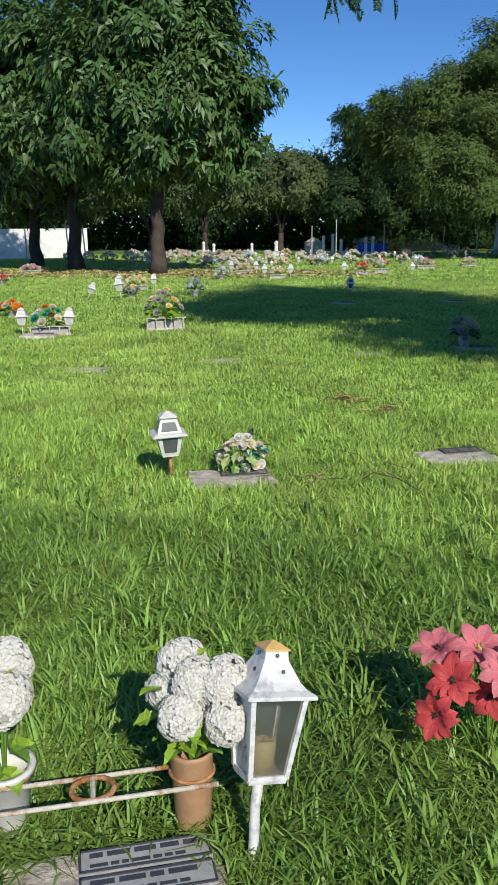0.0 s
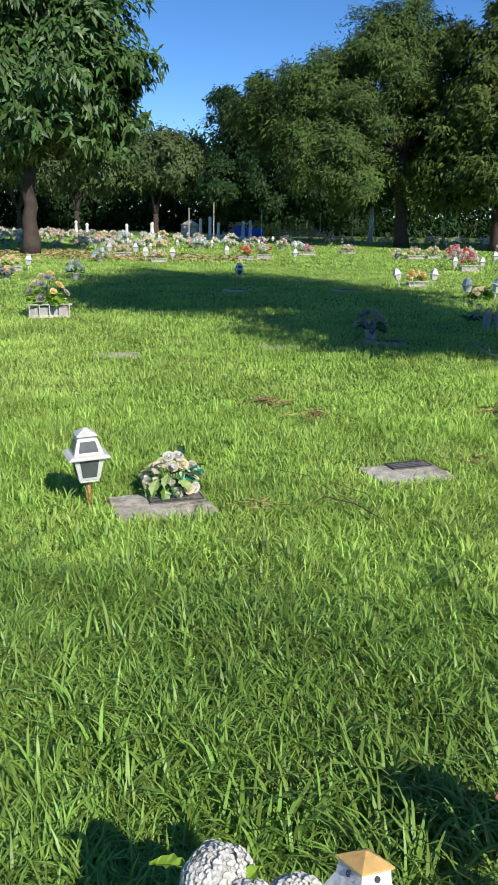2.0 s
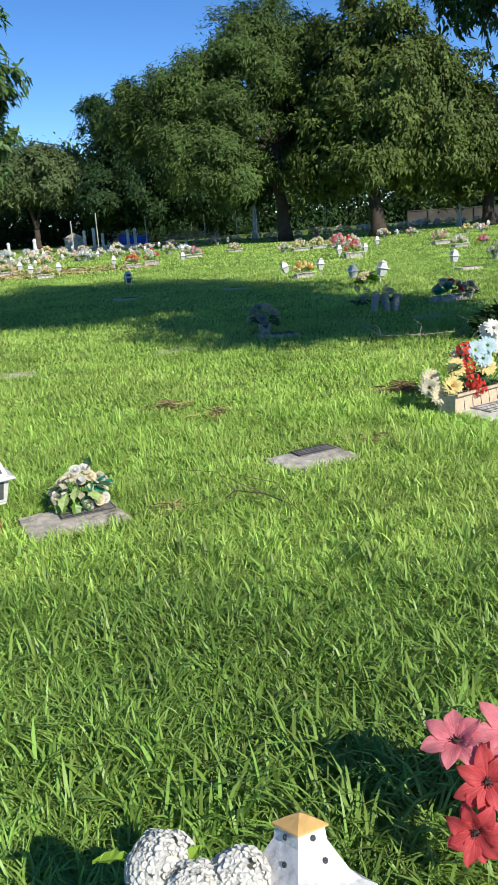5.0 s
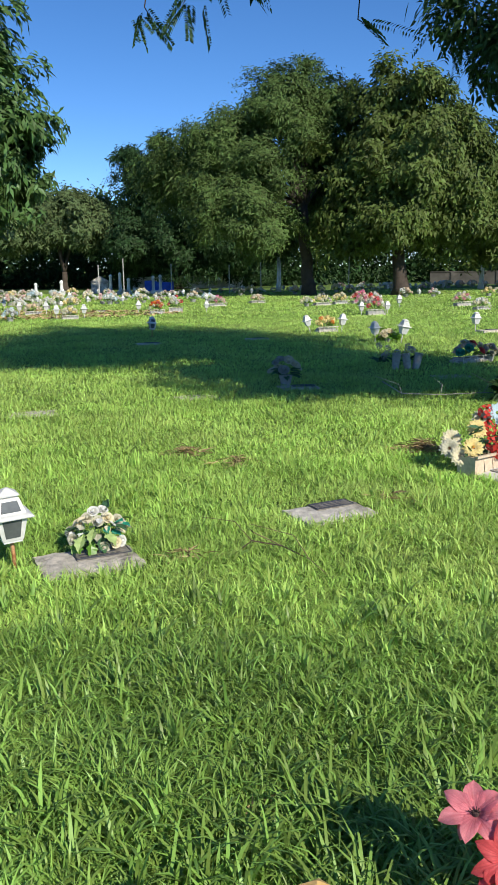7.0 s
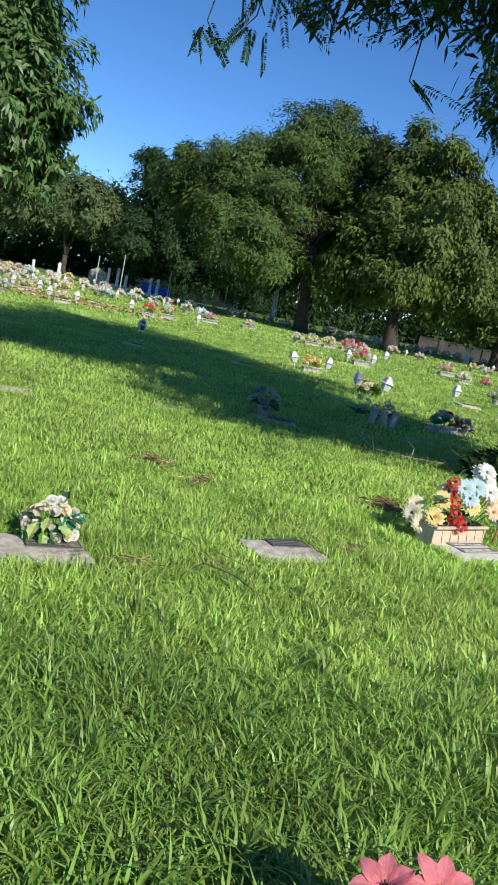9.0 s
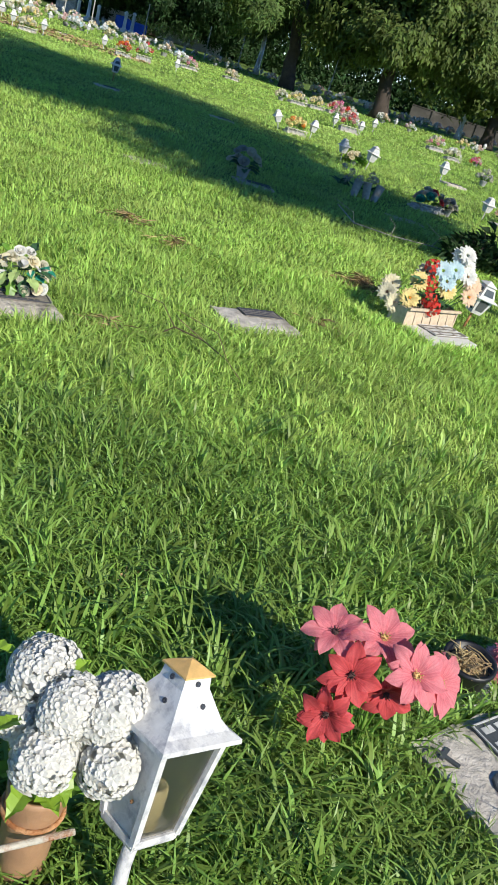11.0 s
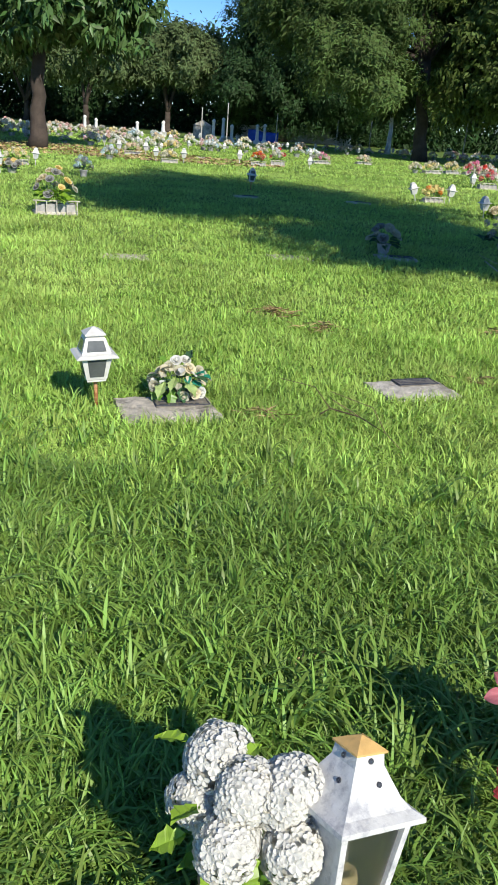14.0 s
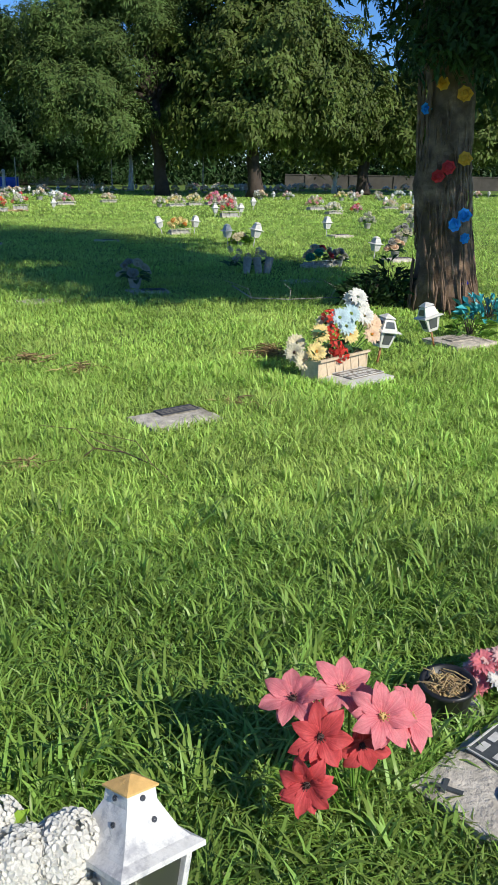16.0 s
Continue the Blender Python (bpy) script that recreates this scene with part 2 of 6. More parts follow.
# ---------- mesh helpers ----------
class Mesh:
    """Gathers vertices and faces of one part."""

    def __init__(self):
        self.v, self.f = [], []

    def add(self, vs, fs):
        o = len(self.v)
        self.v += [tuple(p) for p in vs]
        self.f += [tuple(o + i for i in q) for q in fs]
        return self

    def box(self, c, s, rz=0.0, taper=1.0, m=None):
        q = []
        for z in (-1, 1):
            k = taper if z > 0 else 1.0
            for x, y in ((-1, -1), (1, -1), (1, 1), (-1, 1)):
                q.append(Vector((x * s[0] / 2 * k, y * s[1] / 2 * k, z * s[2] / 2)))
        r = Matrix.Rotation(rz, 3, "Z") if m is None else m
        return self.add([Vector(c) + r @ p for p in q], [(3, 2, 1, 0), (4, 5, 6, 7), (0, 1, 5, 4), (1, 2, 6, 5), (2, 3, 7, 6), (3, 0, 4, 7)])

    def tube(self, path, radii, n=8, cap=True):
        path = [Vector(p) for p in path]
        vs, fs = [], []
        for i, p in enumerate(path):
            d = (path[min(i + 1, len(path) - 1)] - path[max(i - 1, 0)]).normalized()
            a = d.orthogonal().normalized() if i == 0 else (last - d * last.dot(d)).normalized()
            last = a
            b = d.cross(a)
            for j in range(n):
                t = 2 * math.pi * j / n
                vs.append(p + (a * math.cos(t) + b * math.sin(t)) * radii[i])
        for i in range(len(path) - 1):
            for j in range(n):
                k = (j + 1) % n
                fs.append((i * n + j, i * n + k, (i + 1) * n + k, (i + 1) * n + j))
        if cap:
            fs.append(tuple(range(n))[::-1])
            fs.append(tuple((len(path) - 1) * n + j for j in range(n)))
        return self.add(vs, fs)

    def lathe(self, prof, n=16, c=(0, 0, 0)):
        vs = [(c[0] + r * math.cos(2 * math.pi * j / n), c[1] + r * math.sin(2 * math.pi * j / n), c[2] + z) for r, z in prof for j in range(n)]
        fs = [(i * n + j, i * n + (j + 1) % n, (i + 1) * n + (j + 1) % n, (i + 1) * n + j) for i in range(len(prof) - 1) for j in range(n)]
        return self.add(vs, fs)

    def square(self, prof, cap=True):
        """A stack of square rings (half width, height)."""
        vs = [(x * r, y * r, z) for r, z in prof for x, y in ((-1, -1), (1, -1), (1, 1), (-1, 1))]
        fs = [(i * 4 + j, i * 4 + (j + 1) % 4, (i + 1) * 4 + (j + 1) % 4, (i + 1) * 4 + j) for i in range(len(prof) - 1) for j in range(4)]
        if cap:
            fs += [(3, 2, 1, 0), tuple((len(prof) - 1) * 4 + j for j in range(4))]
        return self.add(vs, fs)

    def data(self, name, material, smooth=False, bevel=0.0):
        me = bpy.data.meshes.new(name)
        if bevel:
            bm = bmesh.new()
            tmp = bpy.data.meshes.new(name)
            tmp.from_pydata(self.v, [], self.f)
            bm.from_mesh(tmp)
            bpy.data.meshes.remove(tmp)
            bmesh.ops.bevel(bm, geom=bm.edges[:], offset=bevel, segments=2, affect="EDGES")
            bm.to_mesh(me)
            bm.free()
        else:
            me.from_pydata(self.v, [], self.f)
        me.materials.append(material)
        if smooth:
            me.shade_smooth()
        return me


def part(name, mesh, material, parent, label="", smooth=False, bevel=0.0, m=None):
    """Links one mesh as one part under a thing or under a part."""
    ob = new(name, mesh.data(name, material, smooth, bevel) if isinstance(mesh, Mesh) else mesh)
    ob.parent = parent
    if m is not None:
        ob.matrix_basis = m
    return tagged(ob, label)


def thing(name, m, label, category, group=""):
    ob = new(name)
    ob.empty_display_size = 0.1
    ob.matrix_basis = m
    return tagged(ob, label, category, group)


def solid(name, mesh, material, label="", category="", kind="", smooth=False, bevel=0.0, m=None):
    ob = new(name, mesh.data(name, material, smooth, bevel))
    if m is not None:
        ob.matrix_basis = m
    return tagged(ob, label, category, "", kind)


def big_mesh(name, verts, faces_flat, sizes, material, smooth=False):
    """A mesh from arrays: verts (n, 3), flat face corners and corner counts."""
    me = bpy.data.meshes.new(name)
    me.vertices.add(len(verts))
    me.vertices.foreach_set("co", np.asarray(verts, np.float32).ravel())
    me.loops.add(len(faces_flat))
    me.loops.foreach_set("vertex_index", np.asarray(faces_flat, np.int32))
    starts = np.concatenate([[0], np.cumsum(sizes)[:-1]]).astype(np.int32)
    me.polygons.add(len(sizes))
    me.polygons.foreach_set("loop_start", starts)
    me.update(calc_edges=True)
    me.validate()
    me.materials.append(material)
    if smooth:
        me.shade_smooth()
    return me


def unit(a):
    return a / np.maximum(np.linalg.norm(a, axis=1, keepdims=True), 1e-9)


def leaves(name, pos, along, length, width, material, droop=0.25, seed=1, face=None):
    """Many folded leaves in one mesh: each a base, two shoulders and a drooping tip; face says which way the blades turn."""
    r = np.random.default_rng(seed)
    n = len(pos)
    along = unit(along)
    toward = np.array([0, 0, 1.0]) if face is None else face
    side = unit(np.cross(along, unit(unit(r.normal(size=(n, 3))) * (1.0 if face is None else 0.55) + toward)))
    up = np.cross(side, along)
    L, W = np.asarray(length).reshape(-1, 1), np.asarray(width).reshape(-1, 1)
    mid = pos + along * L * 0.45 - up * W * 0.12
    v = np.stack([pos, mid + side * W / 2 + up * W * 0.18, pos + along * L - np.array([0, 0, 1.0]) * L * droop, mid - side * W / 2 + up * W * 0.18], 1).reshape(-1, 3)
    i = np.arange(n)[:, None] * 4
    f = np.concatenate([i, i + 1, i + 2, i, i + 2, i + 3], 1).ravel()
    return big_mesh(name, v, f, np.full(2 * n, 3), material)


def crown_points(blobs, n, r, thick=0.35, lump=0.18):
    """Cluster places and outward directions on a crown made of overlapping uneven ellipsoids (x, y, z, rx, ry, rz)."""
    B = np.array(blobs, float)
    w = (B[:, 3] * B[:, 4] + B[:, 3] * B[:, 5] + B[:, 4] * B[:, 5])
    k = r.choice(len(B), n * 2, p=w / w.sum())
    d = unit(r.normal(size=(n * 2, 3)))
    rad = 1 - np.abs(r.normal(size=n * 2)) * thick
    ph = r.uniform(0, 6.28, (len(B), 3))
    rad *= 1 + lump * np.sin(d[:, 0] * 5 + ph[k, 0]) * np.sin(d[:, 1] * 5 + ph[k, 1]) + lump * 0.6 * np.sin(d[:, 2] * 9 + ph[k, 2])
    p = B[k, :3] + d * B[k, 3:] * np.clip(rad, 0.15, 1.4)[:, None]
    inside = np.zeros(len(p), bool)
    for b in B:
        q = (p - b[:3]) / b[3:]
        inside |= (q * q).sum(1) < 0.36
    keep = ~inside | (r.random(len(p)) < 0.25)
    return p[keep][:n], unit(d * B[k, 3:].mean(1)[:, None])[keep][:n]


def crown(name, blobs, clusters, per, length, width, material, droop, seed, parent, out=0.6, spread=0.18, tuft=0.5, group=9, inner=0.14):
    """Leaf clusters gathered in rounded tufts over the crown's lumps, with gaps between."""
    r = np.random.default_rng(seed)
    p, o = crown_points(blobs, max(20, clusters // group), r, thick=0.26, lump=0.27)
    m = len(p)
    big = r.uniform(0.6, 1.3, m) * tuft
    q = unit(r.normal(size=(m * group, 3)) + np.repeat(o, group, 0) * 0.5 + np.array([0, 0, 0.35]))
    c = np.repeat(p, group, 0) + q * np.repeat(big, group)[:, None] * np.array([1, 1, 0.75]) * r.uniform(0.5, 1.0, m * group)[:, None]
    n = len(c) * per
    P = np.repeat(c, per, 0) + r.normal(size=(n, 3)) * spread * 0.5
    O = np.repeat(unit(q * 0.8 + np.repeat(o, group, 0) * 0.7 + np.array([0, 0, 0.25])), per, 0)
    A = unit(r.normal(size=(n, 3))) * 0.9 + np.array([0, 0, -droop])
    A = A - O * (A * O).sum(1, keepdims=True) * 0.8 + O * out * 0.35
    s = r.uniform(0.7, 1.25, n)
    # inner leaves that close the heart of every lump
    B = np.array(blobs, float)
    k = r.choice(len(B), int(n * inner), p=B[:, 3] ** 2 / (B[:, 3] ** 2).sum())
    d = unit(r.normal(size=(len(k), 3)))
    P = np.concatenate([P, B[k, :3] + d * B[k, 3:] * (0.72 * r.random(len(k)) ** 0.4)[:, None]])
    A = np.concatenate([A, unit(r.normal(size=(len(k), 3)))])
    O = np.concatenate([O, d])
    s = np.concatenate([s, r.uniform(1.3, 2.1, len(k))])
    return tagged(part(name, leaves(name, P, A, length * s, width * s, material, 0.2, seed, O), material, parent), kind="stuff")


def limbs(base, blobs, r0, seed, parent, material, fork=0.45, trunk_top=None, flare=1.35):
    """Trunk with a flared foot and limbs that bend into the crown's lumps."""
    r = random.Random(seed)
    b = Vector(base)
    top = Vector(trunk_top) if trunk_top else Vector((b.x, b.y, min(q[2] for q in blobs) * fork + 0.6))
    path, rad = [], []
    for i in range(9):
        t = i / 8
        w = Vector((r.uniform(-1, 1), r.uniform(-1, 1), 0)) * r0 * 0.25 * (0 < i < 8)
        path.append(b.lerp(top, t) + w)
        rad.append(r0 * ((flare - 0.95) * (1 - t) ** 6 + 0.95 - 0.22 * t))
    part("trunk", Mesh().tube(path, rad, 14), material, parent, smooth=True)
    for q in blobs:
        end = Vector((q[0], q[1], q[2] + q[5] * 0.2))
        mid = top.lerp(end, 0.5) + Vector((r.uniform(-0.5, 0.5), r.uniform(-0.5, 0.5), r.uniform(-0.1, 0.5)))
        pts = [top.lerp(mid, i / 4) if i < 4 else mid.lerp(end, (i - 4) / 4) for i in range(9)]
        pts[0] = top - Vector((0, 0, r0 * 0.3))
        part("limb", Mesh().tube(pts, [r0 * 0.55 * (1 - 0.09 * i) for i in range(9)], 8), material, parent, smooth=True)


# ---------- ground ----------
def ground():
    rings = [0.0, 2, 5, 10, 20, 40, 80, 160, 400, 1000, 3000]
    n = 48
    g = Mesh()
    vs = [(0, 0, 0)] + [(R * math.cos(2 * math.pi * j / n), R * math.sin(2 * math.pi * j / n), 0) for R in rings[1:] for j in range(n)]
    fs = [(0, 1 + j, 1 + (j + 1) % n) for j in range(n)]
    for i in range(len(rings) - 2):
        a, b = 1 + i * n, 1 + (i + 1) * n
        fs += [(a + j, b + j, b + (j + 1) % n, a + (j + 1) % n) for j in range(n)]
    g.add(vs, fs)
    solid("ground", g, GROUND, "mown green lawn of a memorial park", "ground", "structure")
    # bare dry strip under the large trees
    s = Mesh()
    ang = [2 * math.pi * j / 40 for j in range(40)]
    rr = random.Random(3)
    ring = [(-14.5 + 9.5 * math.cos(a) * rr.uniform(0.86, 1.08), 27.0 + 3.4 * math.sin(a) * rr.uniform(0.8, 1.1), 0.006) for a in ang]
    s.add([(-14.5, 27.0, 0.02)] + ring, [(0, 1 + j, 1 + (j + 1) % 40) for j in range(40)])
    solid("bare_soil", s, SOIL, "bare dry brown soil strewn with fallen leaves", "ground", "structure")


ground()


def blades(name, n, x0, x1, y0, y1, h, w, seed, lean=0.55, segs=2, clump=0.0, material=None, fan=True, skip=()):
    """Grass blades over a stretch of lawn, widening with distance as the lawn spreads."""
    r = np.random.default_rng(seed)
    y = y0 + (y1 - y0) * r.random(n)
    u = r.random(n)
    if fan:
        c, hw = -0.13 * y - 0.2, (0.57 * y + 0.65)
        x = c + (2 * u - 1) * hw
    else:
        x = x0 + (x1 - x0) * u
    keep = np.ones(n, bool)
    for cx, cy, sx, sy, rz in skip:
        dx, dy = x - cx, y - cy
        a, b = dx * math.cos(rz) + dy * math.sin(rz), -dx * math.sin(rz) + dy * math.cos(rz)
        keep &= ~((np.abs(a) < sx / 2) & (np.abs(b) < sy / 2))
    x, y = x[keep], y[keep]
    n = len(x)
    patch = 0.85 + 0.22 * np.sin(x * 2.1 + 1.3 * np.sin(y * 1.7)) * np.sin(y * 2.6 + 0.8) + 0.22 * np.sin(x * 5.3 + y * 3.9) * np.sin(y * 6.1 - x * 2.2)
    hh = h * patch * r.uniform(0.55, 1.35, n)
    # neighbouring blades lean roughly the same way
    drift = 2.2 * np.sin(x * 3.1 + 1.7 * np.sin(y * 2.3)) + 1.6 * np.sin(y * 4.3 + 2.1 * np.sin(x * 1.9 + 0.7)) + 1.1 * np.sin(x * 9.1 - y * 7.7)
    a = np.where(r.random(n) < clump, drift + r.normal(size=n) * 0.7, r.uniform(0, 2 * math.pi, n))
    ln = lean * r.uniform(0.25, 1.6, n)
    d = np.stack([np.cos(a), np.sin(a), np.zeros(n)], 1)
    turn = a + math.pi / 2 + r.normal(size=n) * 0.6
    s = np.stack([np.cos(turn), np.sin(turn), np.zeros(n)], 1)
    ww = (w * r.uniform(0.6, 1.3, n))[:, None] / 2
    root = np.stack([x, y, np.zeros(n)], 1)
    rows = []
    for i in range(segs):
        t = i / segs
        c = root + d * (hh * ln * t ** 1.7)[:, None] + np.array([0, 0, 1.0]) * (hh * (t - 0.28 * ln * t * t))[:, None]
        k = 1 - 0.35 * t
        rows += [c - s * ww * k, c + s * ww * k]
    rows.append(root + d * (hh * ln)[:, None] + np.array([0, 0, 1.0]) * (hh * np.maximum(1 - 0.45 * ln, 0.25))[:, None])
    m = len(rows)
    v = np.stack(rows, 1).reshape(-1, 3)
    base = (np.arange(n) * m)[:, None]
    cols, per = [], []
    for i in range(segs - 1):
        cols += [base + 2 * i, base + 2 * i + 1, base + 2 * i + 3, base + 2 * i + 2]
        per.append(4)
    cols += [base + 2 * segs - 2, base + 2 * segs - 1, base + 2 * segs]
    per.append(3)
    ob = new(name, big_mesh(name, v, np.concatenate(cols, 1).ravel(), np.tile(per, n), material or BLADE))
    return tagged(ob, "bright green lawn grass with long uneven blades", "grass", "", "stuff")


# ---------- trees ----------
def tree(name, base, blobs, r0, clusters, per, length, width, leaf, bark, seed, label, droop=0.5, trunk_top=None, group="", flare=1.35, spread=0.18, tuft=0.5, bunch=9):
    th = thing(name, pose(0, 0, 0), label, "tree", group)
    limbs(base, blobs, r0, seed, th, bark, trunk_top=trunk_top, flare=flare)
    crown("crown", blobs, clusters, per, length, width, leaf, droop, seed, th, spread=spread, tuft=tuft, group=bunch)
    return th


# broad-leaved trees over the bare strip
tree("broadleaf_tree", (-11.7, 26.4, 0), [(-10.8, 26.7, 5.5, 2.75, 2.8, 2.4), (-12.6, 26.6, 5.8, 2.9, 2.9, 2.6), (-11.4, 26.6, 7.6, 2.7, 2.7, 2.5), (-9.9, 26.9, 4.6, 1.6, 1.7, 1.3), (-12.3, 25.8, 4.5, 2.2, 2.0, 1.4)],
     0.25, 6600, 7, 0.30, 0.115, LEAF_A, BARK_DARK, 11, "large dense tree with drooping glossy broad leaves", 0.5, trunk_top=(-11.6, 26.5, 3.0))
tree("broadleaf_tree", (-16.2, 28.9, 0), [(-16.6, 29.0, 5.6, 3.2, 3.0, 3.0), (-15.8, 29.0, 7.6, 2.8, 2.8, 2.0), (-18.4, 29.6, 5.2, 2.6, 2.6, 2.4)],
     0.28, 4600, 7, 0.34, 0.125, LEAF_A, BARK_DARK, 12, "large lighter green tree with drooping broad leaves", 0.5, trunk_top=(-16.2, 29.0, 2.9))
tree("broadleaf_tree", (-19.6, 31.6, 0), [(-20.0, 31.8, 5.4, 3.2, 3.0, 3.0), (-22.0, 32.2, 5.6, 3.0, 2.8, 2.8)],
     0.26, 3400, 7, 0.36, 0.13, LEAF_A, BARK_DARK, 13, "broad-leaved tree before a white wall", 0.5, trunk_top=(-19.6, 31.7, 2.9))
# tall feathery tree in the middle distance, with a thinner companion behind
tree("feathery_tree", (0.3, 41.5, 0), [(-0.8, 41.6, 8.5, 1.6, 2.0, 1.5), (-2.3, 41.7, 8.1, 1.4, 1.7, 1.3), (-3.7, 41.8, 7.1, 1.5, 1.9, 1.4), (-3.0, 40.8, 3.9, 1.9, 1.7, 1.3), (1.1, 42.2, 8.8, 1.5, 1.8, 1.4), (-5.9, 42.4, 5.6, 1.8, 1.9, 1.6), (-2.0, 41.0, 5.7, 1.6, 1.5, 1.4), (-2.0, 40.4, 3.0, 1.6, 1.4, 1.2), (1.5, 43.0, 6.7, 1.2, 1.4, 1.2), (-4.4, 41.2, 5.0, 1.5, 1.5, 1.2), (0.0, 41.2, 7.0, 1.2, 1.3, 1.0), (0.9, 44.6, 4.6, 1.7, 1.2, 2.2), (0.2, 44.8, 6.4, 1.6, 1.2, 1.4)],
     0.30, 15500, 8, 0.21, 0.055, LEAF_B, BARK_DARK, 21, "tall spreading tree with feathery yellow-green tufts", -0.05, trunk_top=(0.0, 41.6, 4.2), spread=0.22, tuft=0.85, bunch=75)
# the companion's leaves take the dark colour to imitate a shaded crown
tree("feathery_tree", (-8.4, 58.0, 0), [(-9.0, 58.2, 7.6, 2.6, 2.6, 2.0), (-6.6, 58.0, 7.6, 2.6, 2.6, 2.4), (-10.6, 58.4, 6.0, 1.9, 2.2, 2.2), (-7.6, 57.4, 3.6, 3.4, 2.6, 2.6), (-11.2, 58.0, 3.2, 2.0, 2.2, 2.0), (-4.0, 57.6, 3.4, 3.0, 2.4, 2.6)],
     0.36, 10000, 7, 0.28, 0.085, LEAF_D, BARK_DARK, 22, "tall tree behind a feathery one, leaves coloured dark for shade", -0.05, trunk_top=(-8.4, 58.0, 2.6), spread=0.26, tuft=0.95, bunch=65)
tree("oval_leaf_tree", (4.5, 40.0, 0), [(4.0, 40.0, 8.2, 1.9, 2.0, 1.9), (4.8, 39.8, 6.4, 3.4, 3.0, 2.8), (2.4, 39.6, 4.8, 2.0, 2.2, 2.2), (6.4, 39.8, 5.0, 2.4, 2.4, 2.4), (4.4, 39.0, 3.9, 2.6, 2.0, 1.8), (2.4, 39.8, 3.2, 1.7, 1.7, 1.4), (6.8, 39.4, 3.4, 2.0, 1.8, 1.6), (7.5, 40.0, 6.3, 1.7, 1.9, 1.7), (8.6, 40.2, 4.4, 1.5, 1.7, 1.8)],
     0.34, 11000, 8, 0.22, 0.095, LEAF_C, BARK_DARK, 23, "dense dark tree with oval leaves yellowing below", 0.45, trunk_top=(4.4, 40.0, 3.0), spread=0.26, tuft=0.7, bunch=32)
tree("oval_leaf_tree", (11.0, 45.5, 0), [(10.4, 45.6, 4.3, 2.2, 2.6, 2.0), (15.2, 46.0, 6.2, 2.3, 3.0, 3.0), (9.6, 45.4, 3.8, 2.2, 2.2, 2.0), (13.0, 45.0, 3.6, 2.2, 2.0, 2.0)],
     0.32, 7000, 7, 0.28, 0.12, LEAF_C, BARK_DARK, 24, "dense dark tree with a low full crown", 0.2, trunk_top=(11.0, 45.5, 2.6), spread=0.25)
tree("oval_leaf_tree", (18.5, 44.0, 0), [(18.0, 44.0, 5.8, 3.4, 3.0, 3.0), (20.6, 44.4, 6.4, 3.2, 3.0, 3.2), (16.6, 43.6, 4.0, 2.6, 2.2, 2.4), (19.6, 43.4, 3.6, 2.4, 2.0, 2.0)],
     0.32, 6000, 7, 0.28, 0.12, LEAF_C, BARK_DARK, 25, "dense dark tree with a low full crown", 0.2, trunk_top=(18.4, 44.0, 2.6), spread=0.25)
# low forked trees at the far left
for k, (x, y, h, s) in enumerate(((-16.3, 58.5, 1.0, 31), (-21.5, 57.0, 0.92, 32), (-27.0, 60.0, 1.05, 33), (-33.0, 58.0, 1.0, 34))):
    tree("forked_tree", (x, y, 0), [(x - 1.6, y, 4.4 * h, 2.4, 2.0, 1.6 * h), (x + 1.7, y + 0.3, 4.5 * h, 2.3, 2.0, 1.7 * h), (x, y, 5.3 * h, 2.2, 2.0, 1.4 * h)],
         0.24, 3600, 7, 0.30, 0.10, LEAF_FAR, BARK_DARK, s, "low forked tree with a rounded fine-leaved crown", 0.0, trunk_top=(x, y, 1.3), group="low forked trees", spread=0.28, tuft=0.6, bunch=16)


